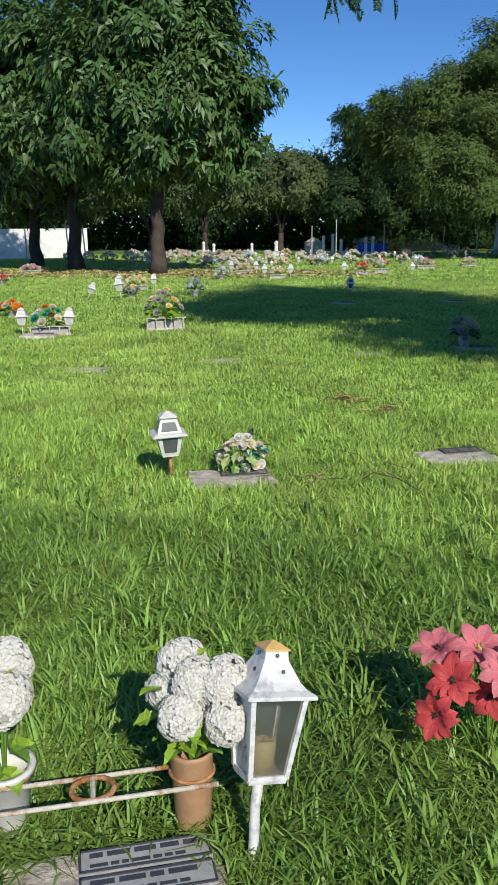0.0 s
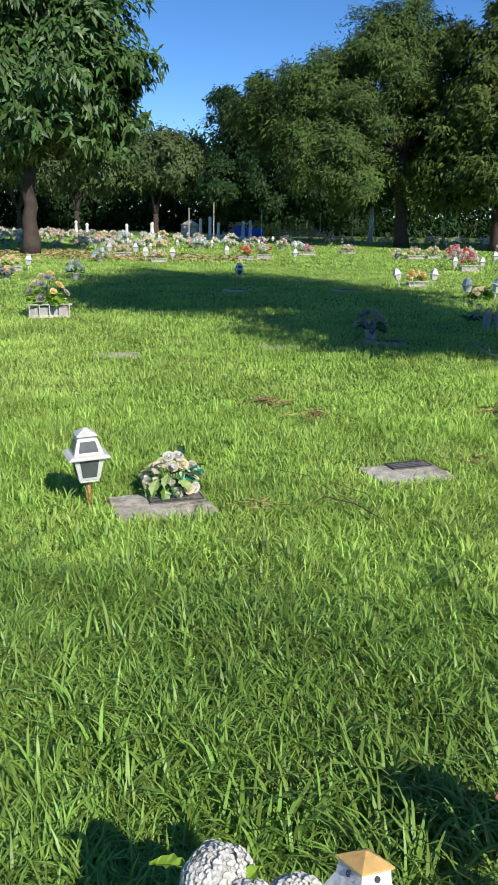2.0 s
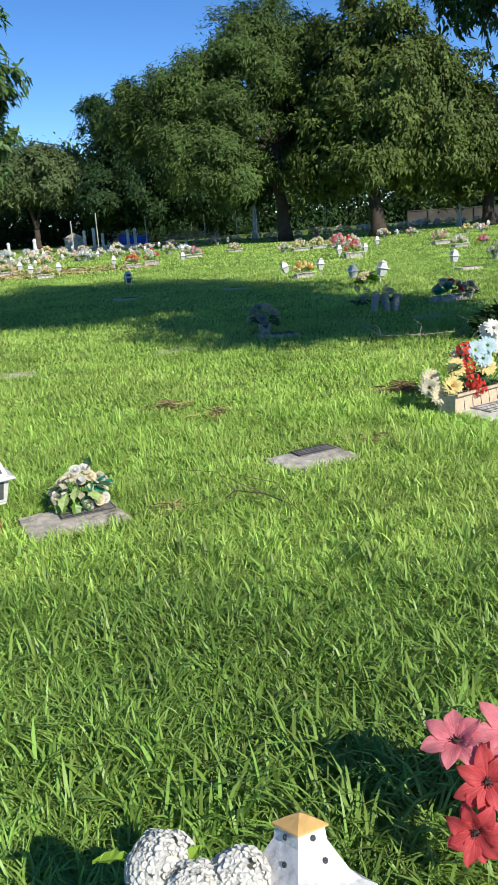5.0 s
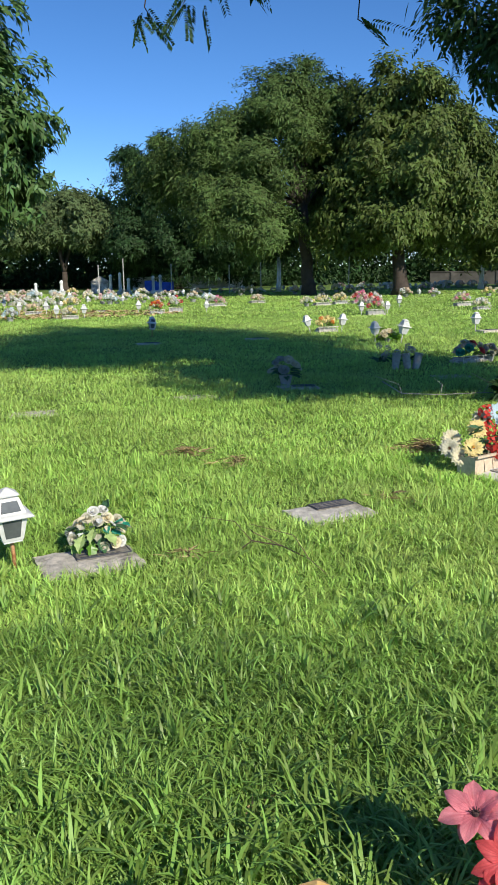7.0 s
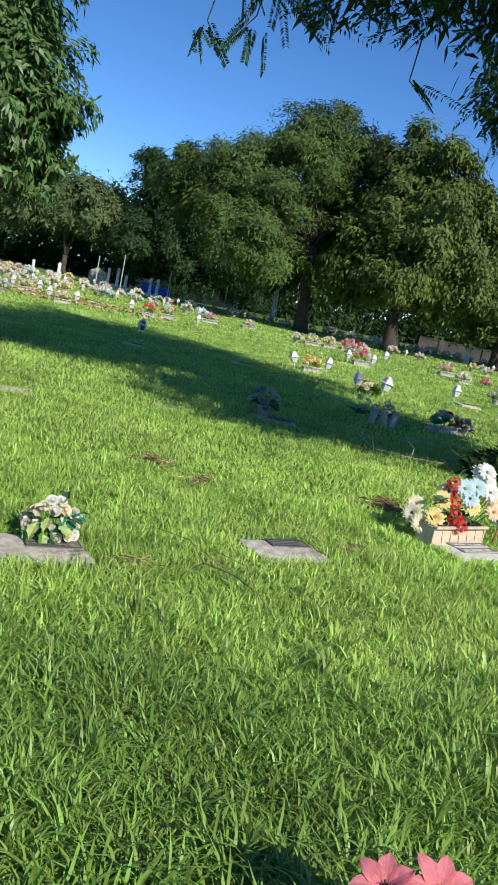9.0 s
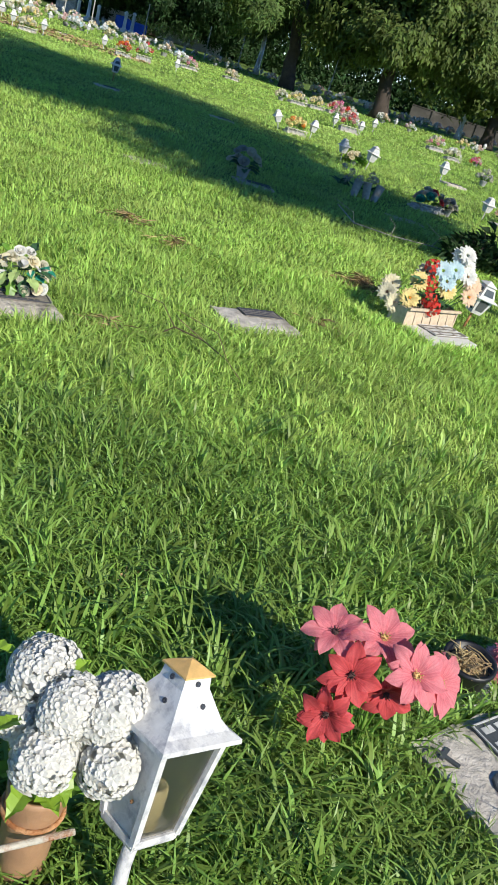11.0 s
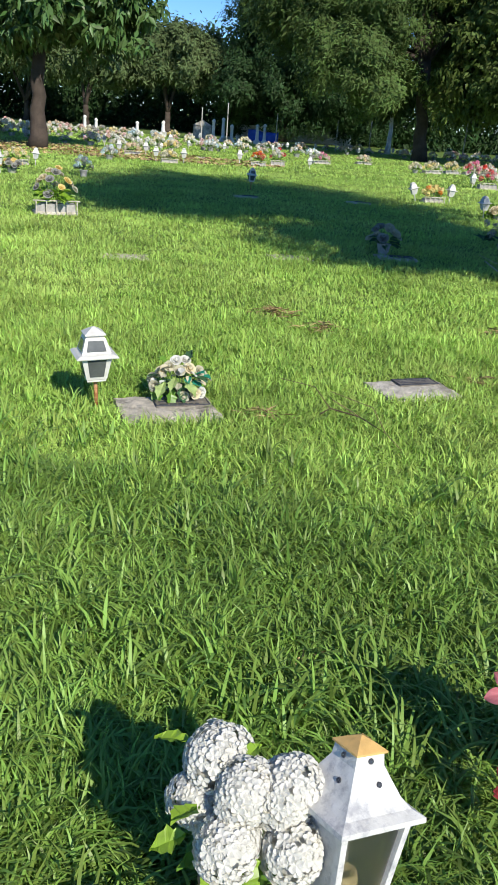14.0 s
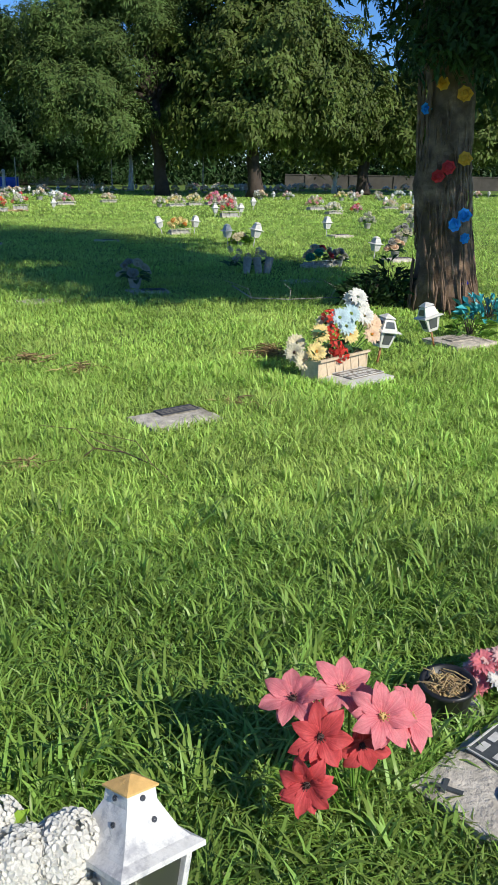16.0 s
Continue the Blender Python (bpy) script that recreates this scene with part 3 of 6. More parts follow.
def near_tree():
    blobs = [(-0.3, 8.7, 5.2, 1.3, 1.4, 0.7), (1.2, 8.7, 5.8, 1.9, 1.9, 1.2), (2.7, 9.2, 7.0, 2.5, 2.5, 2.1), (4.0, 9.3, 5.7, 1.8, 1.7, 1.3), (2.6, 10.4, 5.8, 2.0, 1.6, 1.3), (3.1, 6.5, 4.3, 1.3, 1.1, 0.6), (2.9, 5.9, 3.6, 1.0, 0.9, 0.5), (1.0, 7.2, 5.4, 1.3, 1.0, 0.6), (4.6, 6.0, 4.4, 1.4, 1.2, 0.7), (4.4, 7.2, 5.2, 1.6, 1.4, 0.9), (5.6, 5.2, 4.6, 1.2, 1.1, 0.6), (3.6, 9.4, 3.0, 0.9, 0.7, 0.95), (3.0, 10.2, 3.3, 0.8, 0.6, 0.8)]
    th = thing("shade_tree", pose(0, 0, 0), "thick rough-barked tree with dark pinnate leaves and tied ribbons", "tree")
    limbs((2.565, 8.75, 0), blobs, 0.275, 5, th, BARK, trunk_top=(2.32, 8.8, 3.3), flare=1.35)
    # buttress ridges and bark plates
    r = random.Random(9)
    ridges = Mesh()
    for j in range(330):
        a = r.uniform(0, 2 * math.pi)
        z0 = r.uniform(-0.05, 2.5)
        z1 = z0 + r.uniform(0.12, 0.5)
        wide = r.uniform(0.008, 0.02)
        pts, rad = [], []
        for i in range(5):
            z = z0 + (z1 - z0) * i / 4
            t = z / 3.3
            R = 0.275 * (0.4 * max(0, 1 - t) ** 6 + 0.95 - 0.22 * t) + 0.010 + r.uniform(0, 0.012)
            aa = a + 0.07 * math.sin(z * 5 + j) + r.uniform(-0.03, 0.03)
            pts.append((2.565 - 0.245 * t + R * math.cos(aa), 8.75 + 0.05 * t + R * math.sin(aa), z))
            rad.append(wide * math.sin(math.pi * (i + 0.6) / 5.2) * r.uniform(0.7, 1.2))
        ridges.tube(pts, rad, 5)
    tagged(part("bark_relief", ridges, BARK, th, "deeply furrowed bark"), kind="stuff")
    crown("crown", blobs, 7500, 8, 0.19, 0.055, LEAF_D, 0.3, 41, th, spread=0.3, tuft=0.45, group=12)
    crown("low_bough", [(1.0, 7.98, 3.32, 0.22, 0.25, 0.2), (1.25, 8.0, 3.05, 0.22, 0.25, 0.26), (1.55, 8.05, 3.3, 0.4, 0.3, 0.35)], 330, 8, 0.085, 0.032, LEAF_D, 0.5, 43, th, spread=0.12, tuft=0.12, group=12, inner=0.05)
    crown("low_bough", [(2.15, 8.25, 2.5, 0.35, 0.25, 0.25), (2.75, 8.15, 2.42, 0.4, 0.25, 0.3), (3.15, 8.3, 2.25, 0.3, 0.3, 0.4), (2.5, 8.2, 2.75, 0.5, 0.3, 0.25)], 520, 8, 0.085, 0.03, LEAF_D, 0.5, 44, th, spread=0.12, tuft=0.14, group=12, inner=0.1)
    # hanging pinnate sprays below the crown
    rr = np.random.default_rng(5)
    P, A, Ls, W = [], [], [], []
    twigs = Mesh()
    tips = [(-1.6, 8.07, 3.25), (-1.5, 7.95, 3.3), (-1.38, 8.1, 3.74), (-1.05, 8.1, 3.59), (-0.85, 8.2, 3.69), (-0.62, 8.14, 3.64), (-0.4, 8.14, 3.76), (-0.28, 8.1, 3.9), (0.3, 8.1, 3.9), (0.6, 8.05, 3.6), (0.78, 8.02, 3.35),
            (0.72, 8.25, 3.2), (1.05, 8.2, 3.0), (1.22, 8.15, 2.75), (1.4, 8.3, 3.0), (1.6, 8.0, 3.3), (1.5, 8.2, 2.55), (1.7, 8.1, 2.3), (2.0, 8.0, 2.5), (2.3, 7.95, 2.35), (2.45, 8.0, 2.1), (2.7, 8.1, 2.5), (3.0, 8.2, 2.4), (3.2, 8.3, 2.2), (2.9, 8.0, 2.0)]
    for q in range(50):
        if q < len(tips):
            tip = np.array(tips[q]) + (0, 0, 0.08)
        else:
            tip = np.array(tips[rr.integers(len(tips))]) + rr.normal(size=3) * (0.3, 0.4, 0.12) + (0, 0.2, 0.32)
        n_leaf = 6 if q < len(tips) else 3
        root = tip + np.array([rr.normal() * 0.25, 0.2 + rr.random() * 0.3, 0.26 + rr.random() * 0.16])
        twigs.tube([root + np.array([0.05, 0.2, 0.5]), root, root * 0.5 + tip * 0.5], [0.008, 0.006, 0.003], 5)
        for k in range(n_leaf):
            end = tip + rr.normal(size=3) * (0.17, 0.15, 0.07)
            start = root + rr.normal(size=3) * 0.05
            ax = end - start
            ln = np.linalg.norm(ax)
            side = unit(np.cross(ax, rr.normal(size=3))[None])[0]
            for i in range(18):
                t = 0.25 + 0.75 * i / 17
                c = start + ax * t - np.array([0, 0, 0.06]) * t * t
                for sg in (-1, 1):
                    P.append(c)
                    A.append(side * sg + ax / ln * 0.55)
                    Ls.append(0.06 * (1 - 0.35 * abs(t - 0.5)))
                    W.append(0.021)
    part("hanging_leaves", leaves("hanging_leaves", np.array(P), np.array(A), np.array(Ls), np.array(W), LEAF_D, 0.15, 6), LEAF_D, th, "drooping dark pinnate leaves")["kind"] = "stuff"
    tagged(part("hanging_twig", twigs, BARK_DARK, th), kind="stuff")
    # cloth flowers and ribbons tied to the bark
    for key, x, z, s in (("red", 2.4, 1.39, 0.075), ("red", 2.32, 1.31, 0.07), ("yellow", 2.55, 1.47, 0.075), ("yellow", 2.49, 2.03, 0.08), ("yellow", 2.3, 2.12, 0.07), ("blue", 2.5, 0.87, 0.075), ("blue", 2.6, 0.96, 0.075), ("blue", 2.63, 0.74, 0.06), ("blue", 2.2, 1.91, 0.06), ("navy", 2.66, 0.31, 0.06)):
        b = Mesh()
        rb = random.Random(int(x * 100 + z * 10))
        for j in range(7):
            a = 2 * math.pi * j / 7
            u = Vector((math.cos(a), rb.uniform(-0.5, 0.1), math.sin(a)))
            w = Vector((-math.sin(a), 0, math.cos(a))) * 0.5
            b.add([(0, 0, 0), (u * 0.6 + w) * s, u * s * 0.95, (u * 0.6 - w) * s], [(0, 1, 2), (0, 2, 3)])
        for j in range(14):
            o = Vector((rb.uniform(-1, 1), rb.uniform(-1, 0.1), rb.uniform(-1, 1))).normalized()
            t1 = o.orthogonal().normalized()
            t2 = o.cross(t1)
            c = o * s * rb.uniform(0.25, 0.5)
            b.add([c - t1 * s * 0.35, c + (o * 0.25 + t2 * 0.4) * s, c + t1 * s * 0.4 + o * s * 0.2, c - t2 * s * 0.4], [(0, 1, 2), (0, 2, 3)])
        yy = 8.75 - math.sqrt(max(0.004, 0.27 ** 2 - (x - 2.49) ** 2)) - 0.03
        part("cloth_flower", b, RIBBON[key], th, key + " cloth flower tied to the bark", m=pose(x, yy, z))
    return th


near_tree()


# ---------- far woods, walls, poles ----------
def woods():
    r = np.random.default_rng(51)
    n = 34000
    a = r.uniform(-1, 1, n)
    x = a * 62 - 4
    y = 63 + r.uniform(0, 7, n) + 2 * np.sin(x * 0.2) + 1.5 * (x > 4)
    top = 5.0 + 1.3 * np.sin(x * 0.31) + 0.9 * np.sin(x * 0.83 + 1) + 1.6 * (x > 4)
    z = top * r.beta(1.0, 1.1, n)
    P = np.repeat(np.stack([x, y, z], 1), 4, 0) + r.normal(size=(n * 4, 3)) * 0.4
    A = r.normal(size=(n * 4, 3)) + np.array([0, -0.6, -0.2])
    s = r.uniform(0.7, 1.3, n * 4)
    # leaf colour is dark in place of the shade behind nearer trees
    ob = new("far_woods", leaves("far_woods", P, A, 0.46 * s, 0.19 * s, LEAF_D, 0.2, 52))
    tagged(ob, "distant belt of trees behind the park, coloured dark for shade", "trees", "", "stuff")


woods()
w = Mesh().box((0, 0, 0.8), (14.0, 0.2, 1.6)).box((0, 0, 1.62), (14.06, 0.26, 0.06))
solid("wall_west", w, WALL_WHITE, "whitewashed boundary wall in sun and tree shade", "wall", "structure", m=pose(-29.9, 40.5, 0, rz=30))
w = Mesh().box((0, 0, 0.4), (8.0, 0.2, 0.8)).box((0, 0, 0.82), (8.06, 0.26, 0.05))
solid("wall_north_3", w, WALL_WHITE, "low whitewashed wall behind far graves", "wall", "structure", m=pose(-8.0, 60.5, 0, rz=-4))
for k, (x0, y0, x1, y1) in enumerate(((9.0, 59.5, 22.0, 57.0), (22.0, 57.0, 42.0, 53.0))):
    L = math.hypot(x1 - x0, y1 - y0)
    w = Mesh().box((0, 0, 0.42), (L, 0.2, 0.84))
    for j in range(int(L / 3)):
        w.box((-L / 2 + 1.5 + 3 * j, -0.12, 0.43), (0.22, 0.1, 0.86))
    w.box((0, 0, 0.875), (L, 0.28, 0.06))
    solid("wall_north_%d" % (k + 1), w, WALL_GREY, "grey rendered boundary wall with piers", "wall", "structure", m=pose((x0 + x1) / 2, (y0 + y1) / 2, 0, rz=math.degrees(math.atan2(y1 - y0, x1 - x0))))


def pole(x, y, h, lean=0.0):
    th = thing("pole", pose(x, y, 0, 0, lean, 0), "thin pale metal pole standing in the lawn", "pole", "thin poles")
    part("shaft", Mesh().tube([(0, 0, 0), (0, 0, h * 0.5), (0, 0, h)], [0.032, 0.03, 0.026], 8), POLE, th)
    part("cap", Mesh().lathe([(0.036, h), (0.033, h + 0.03), (0.001, h + 0.045)], 8), POLE, th)


for x, y, h, le in ((-9.4, 44.7, 1.9, 0), (-10.8, 45.0, 1.6, 0), (2.45, 45.5, 2.6, 2), (-18.2, 33.4, 3.0, -4), (-18.8, 33.0, 2.9, -3), (-6.9, 45.0, 1.6, 0), (-2.2, 46.0, 1.6, 0), (-3.9, 46.0, 1.5, 0), (-21.9, 34.5, 2.6, 0)):
    pole(x, y, h, le)


def white_trunk(x, y):
    th = thing("limed_tree", pose(x, y, 0), "young tree with a whitewashed lower trunk", "tree")
    part("trunk", Mesh().tube([(0, 0, 0), (0.03, 0, 0.5), (0.05, 0, 1.3), (0.0, 0.1, 2.2)], [0.2, 0.13, 0.11, 0.08], 10), WALL_WHITE, th, smooth=True)
    crown("crown", [(0, 0, 3.4, 1.6, 1.6, 1.3)], 420, 7, 0.4, 0.15, LEAF_C, 0.4, int(x * 10) + 60, th)


white_trunk(9.85, 47.5)
white_trunk(-1.3, 48.5)


def far_monuments():
    # pale tombs, white columns and a blue sheet
    def tomb(x, y, w_, h, material, label, name="tomb", gable=True):
        th = thing(name, pose(x, y, 0, rz=8), label, "tomb")
        part("block", Mesh().box((0, 0, h / 2), (w_, 0.8, h)), material, th, bevel=0.03)
        if gable:
            part("gable", Mesh().add([(-w_ / 2 - 0.06, -0.46, h), (w_ / 2 + 0.06, -0.46, h), (0, -0.46, h + w_ * 0.3), (-w_ / 2 - 0.06, 0.46, h), (w_ / 2 + 0.06, 0.46, h), (0, 0.46, h + w_ * 0.3)],
                 [(0, 1, 2), (5, 4, 3), (0, 3, 4, 1), (1, 4, 5, 2), (2, 5, 3, 0)]), material, th)
        part("plinth", Mesh().box((0, 0, 0.06), (w_ + 0.2, 1.0, 0.12)), material, th)

    tomb(-11.9, 50.0, 1.0, 0.7, PALE_STONE, "grey gabled family tomb")
    for x, y, h in ((-10.6, 47.0, 1.1), (-8.3, 47.5, 1.0), (-7.9, 47.5, 1.05), (-9.6, 47.0, 0.9), (-10.2, 47.6, 1.2), (-13.4, 47.0, 0.8), (-15.0, 47.5, 0.7), (-18.2, 48.0, 0.8), (-17.0, 46.5, 0.7), (-14.2, 50, 0.8)):
        th = thing("column", pose(x, y, 0), "white painted memorial column on a plinth", "monument", "white columns")
        part("plinth", Mesh().box((0, 0, 0.1), (0.32, 0.32, 0.2)), WALL_WHITE, th, bevel=0.01)
        part("shaft", Mesh().lathe([(0.11, 0.2), (0.09, 0.3), (0.08, h - 0.14), (0.10, h - 0.1), (0.10, h - 0.05), (0.05, h), (0.001, h + 0.03)], 10), WALL_WHITE, th, smooth=True)
    th = thing("blue_awning", pose(-8.6, 51.5, 0, rz=5) @ Matrix.Scale(0.62, 4), "bright blue sheet stretched on a low frame", "awning")
    part("sheet", Mesh().add([(-1.4, -0.4, 0.15), (1.4, -0.4, 0.15), (1.4, -0.35, 0.95), (0.3, -0.3, 0.85), (-0.6, -0.3, 1.15), (-1.4, -0.35, 1.1), (-1.4, 0.5, 1.0), (1.4, 0.5, 0.95), (1.4, 0.5, 0.1), (-1.4, 0.5, 0.1)],
         [(0, 1, 2, 3), (0, 3, 4, 5), (5, 4, 3, 2, 7, 6), (6, 7, 8, 9)]), TARP, th)
    for sx in (-1.4, 1.4):
        part("post", Mesh().tube([(sx, 0.5, 0), (sx, 0.5, 1.05)], [0.03, 0.03], 6), POLE, th)


far_monuments()


# ---------- lanterns ----------
def frame_sides(parent, paint, r0, z0, r1, z1, bar, depth=0.006):
    """Four corner posts and the top and bottom rails of a tapered square lantern body, each a part."""
    for x, y in ((-1, -1), (1, -1), (1, 1), (-1, 1)):
        part("corner_post", Mesh().tube([(x * r0, y * r0, z0), (x * r1, y * r1, z1)], [bar * 0.72, bar * 0.72], 4), paint, parent)
    for r_, z in ((r0, z0), (r1, z1)):
        for k in range(4):
            a = math.pi / 2 * k
            part("rail", Mesh().box((r_ * math.sin(a), -r_ * math.cos(a), z), (2 * r_, depth * 1.6, bar), a), paint, parent)


def pane(r0, z0, r1, z1, k, inset=0.82):
    """One tapered pane on side k."""
    a = math.pi / 2 * k
    m = Matrix.Rotation(a, 3, "Z")
    q = [Vector((-r0 * inset, -r0, z0)), Vector((r0 * inset, -r0, z0)), Vector((r1 * inset, -r1, z1)), Vector((-r1 * inset, -r1, z1))]
    back = [p + Vector((0, 0.003, 0)) for p in q]
    return Mesh().add([m @ p for p in q + back], [(0, 1, 2, 3), (7, 6, 5, 4), (0, 4, 5, 1), (1, 5, 6, 2), (2, 6, 7, 3), (3, 7, 4, 0)])


def big_lantern(m):
    th = thing("grave_lantern", m, "worn white metal candle lantern leaning on a stake", "lantern", "grave lanterns")
    part("stake", Mesh().tube([(0, 0, -0.02), (0.003, 0, 0.08), (-0.002, 0.002, 0.16), (0, 0, 0.235)], [0.010, 0.0125, 0.012, 0.013], 8), WORN_WHITE, th, "rust-spotted white stake", smooth=True)
    part("floor_plate", Mesh().square([(0.030, 0.222), (0.043, 0.226), (0.045, 0.234), (0.04, 0.238)]), WORN_WHITE, th)
    frame_sides(th, WORN_WHITE, 0.042, 0.238, 0.062, 0.418, 0.011)
    body = th
    for k in range(4):
        solid_side = k in (3,)
        p = part("side_panel" if solid_side else "pane", pane(0.0415, 0.24, 0.0612, 0.416, k, 0.9 if solid_side else 0.84), WORN_WHITE if solid_side else GLASS, body, "dusty glass pane" if not solid_side else "painted side panel")
        if not solid_side:
            p.visible_shadow = False
    part("screw", Mesh().lathe([(0.003, 0), (0.003, 0.003), (0.001, 0.004)], 8), RUST, body, m=pose(-0.05, -0.02, 0.30, 0, -90, 0))
    part("candle", Mesh().lathe([(0.001, 0.238), (0.029, 0.239), (0.030, 0.296), (0.028, 0.308), (0.022, 0.310), (0.015, 0.303), (0.001, 0.302)], 16), WAX, th, "half-burnt yellow candle", smooth=True)
    part("wick", Mesh().tube([(0, 0, 0.300), (0.001, 0, 0.314)], [0.001, 0.001], 5), INK, th)
    roof = part("roof", Mesh().square([(0.06, 0.417), (0.081, 0.416), (0.081, 0.419), (0.0805, 0.424), (0.064, 0.432), (0.051, 0.446), (0.039, 0.468), (0.0285, 0.488), (0.0265, 0.507)]), WORN_WHITE, th, "scuffed white pagoda roof with vent holes")
    for k in range(4):
        a = math.pi / 2 * k
        for dx, z, r_ in ((0.0, 0.498, 0.0285), (0.012, 0.466, 0.041)):
            h = Mesh().lathe([(0.0045, 0), (0.0045, 0.002), (0.001, 0.002)], 10)
            part("vent_hole", h, INK, roof, m=Matrix.Rotation(a, 4, "Z") @ pose(dx, -r_, z, 75, 0, 0))
    part("cap", Mesh().square([(0.027, 0.507), (0.0305, 0.508), (0.0305, 0.511), (0.015, 0.520), (0.002, 0.526)]), CREAM, th, "faded yellow pyramid cap")
    return th


big_lantern(pose(-0.474, 1.438, 0) @ Matrix.Rotation(radians(-16.4), 4, "X") @ Matrix.Rotation(radians(1.5), 4, "Y") @ Matrix.Rotation(radians(40), 4, "Z"))


def carriage_lantern(m, label, stake=RUST, paint=WHITE_PAINT, glass=DARK_GLASS, group="grave lanterns", name="carriage_lantern"):
    th = thing(name, m, label, "lantern", group)
    part("stake", Mesh().tube([(0, 0, -0.02), (0.002, 0, 0.08), (0, 0, 0.17)], [0.009, 0.0095, 0.010], 7), stake, th, "rusty iron stake" if stake is RUST else "", smooth=True)
    part("floor_plate", Mesh().square([(0.036, 0.155), (0.044, 0.158), (0.044, 0.168)]), paint, th)
    part("body", Mesh().square([(0.043, 0.165), (0.048, 0.17), (0.071, 0.28), (0.066, 0.285)]), paint, th)
    part("clerestory", Mesh().square([(0.067, 0.296), (0.068, 0.3), (0.047, 0.366), (0.044, 0.37)]), paint, th)
    for k in range(4):
        part("pane", pane(0.053, 0.183, 0.0715, 0.270, k, 0.62), glass, th, "lantern pane")
    part("eave", Mesh().square([(0.066, 0.283), (0.096, 0.279), (0.098, 0.283), (0.085, 0.293), (0.07, 0.297)]), paint, th, bevel=0.0)
    for k in range(4):
        part("pane", pane(0.0675, 0.309, 0.052, 0.357, k, 0.68), glass, th, "lantern pane")
    part("neck", Mesh().square([(0.036, 0.368), (0.036, 0.381)]), paint, th)
    part("cap", Mesh().square([(0.036, 0.380), (0.049, 0.379), (0.049, 0.384), (0.026, 0.400), (0.010, 0.410), (0.003, 0.413)]), paint, th)
    return th


LAN = carriage_lantern(pose(-1.8, 4.15, 0, 0, -2, 31), "white carriage lantern on a rusty stake beside a slab")
LAN_PALE = carriage_lantern(pose(1.02, 15.9, 0, 2, -4, 25) @ Matrix.Scale(0.95, 4), "dull white lantern on its stake", WORN_WHITE, WHITE_PAINT, PALE_GLASS)
for (x, y, rz, lx, ly, s), lab in (((1.22, 6.32, 20, 3, 9, 0.95), "white carriage lantern behind a flower basket"), ((1.87, 6.95, 15, -5, -14, 0.92), "white carriage lantern tilted over a small slab"),
                                    ((1.46, 15.7, 25, 4, 10, 1.12), "dull white lantern leaning sideways"), ((3.3, 18.1, 20, 0, 2, 1.05), "white lantern standing alone on the lawn"),
                                    ((-3.4, 17.6, 20, 0, 3, 1.05), "dark weathered lantern standing in tree shade"), ((-8.0, 16.1, 20, 3, -6, 1.25), "grey lantern in tree shade"), ((-8.8, 16.1, 30, 10, 24, 1.0), "white lantern leaning over"),
                                    ((-0.12, 18.4, 20, 0, -16, 1.0), "white lantern tilted outward beside a basket"), ((0.55, 18.5, 20, 0, 6, 1.0), "white lantern beside a basket"),
                                    ((-6.5, 10.0, 25, 0, 0, 1.0), "white lantern at a grave's corner"), ((-5.86, 10.15, 25, 0, 3, 1.0), "white lantern at a grave's corner"),
                                    ((-9.4, 18.9, 20, 0, -4, 1.0), "white lantern beside yellow flowers"), ((-8.6, 19.1, 20, 0, 4, 1.0), "white lantern beside yellow flowers"),
                                    ((-7.25, 24.2, 15, 0, 0, 1.1), "white lantern at a flower grave"), ((-6.5, 24.4, 15, 0, 0, 1.1), "white lantern at a flower grave"), ((-9.15, 26.7, 15, 0, 0, 1.1), "white lantern at a flower grave"), ((-8.35, 26.9, 15, 0, 0, 1.1), "white lantern at a flower grave"),
                                    ((1.45, 24.4, 15, 0, 0, 1.0), "white lantern beside pink flowers"), ((2.2, 24.6, 15, 0, 0, 1.0), "white lantern beside pink flowers"), ((-5.3, 26.5, 15, 0, 0, 1.1), "white lantern beside red flowers"), ((-3.2, 26.8, 15, 0, 0, 1.0), "small white lantern on the lawn"),
                                    ((3.1, 13.5, 25, 4, 3, 0.95), "white lantern standing on a slab"), ((3.0, 28.3, 10, 0, 0, 1.1), "white lantern among flower graves"), ((8.3, 31.5, 10, 0, 0, 1.0), "white lantern among flower graves"), ((9.3, 31.2, 10, 0, 0, 1.0), "white lantern among flower graves")):
    c = copy_thing(LAN if y < 9 or lab.startswith("dark") else LAN_PALE, pose(x, y, 0, lx, ly, rz) @ Matrix.Scale(s, 4))
    tagged(c, lab)


# ---------- grave slabs and plates ----------
def bars_of_text(parent, x0, x1, y, z, h, material, seed, name="lettering"):
    """A row of plain raised bars in place of words."""
    r = random.Random(seed)
    m = Mesh()
    x = x0
    while x < x1 - h:
        L = min(r.uniform(1.6, 4.5) * h, x1 - x)
        m.box((x + L / 2, y, z), (L, h, 0.002))
        x += L + h * 0.7
    return part(name, m, material, parent)


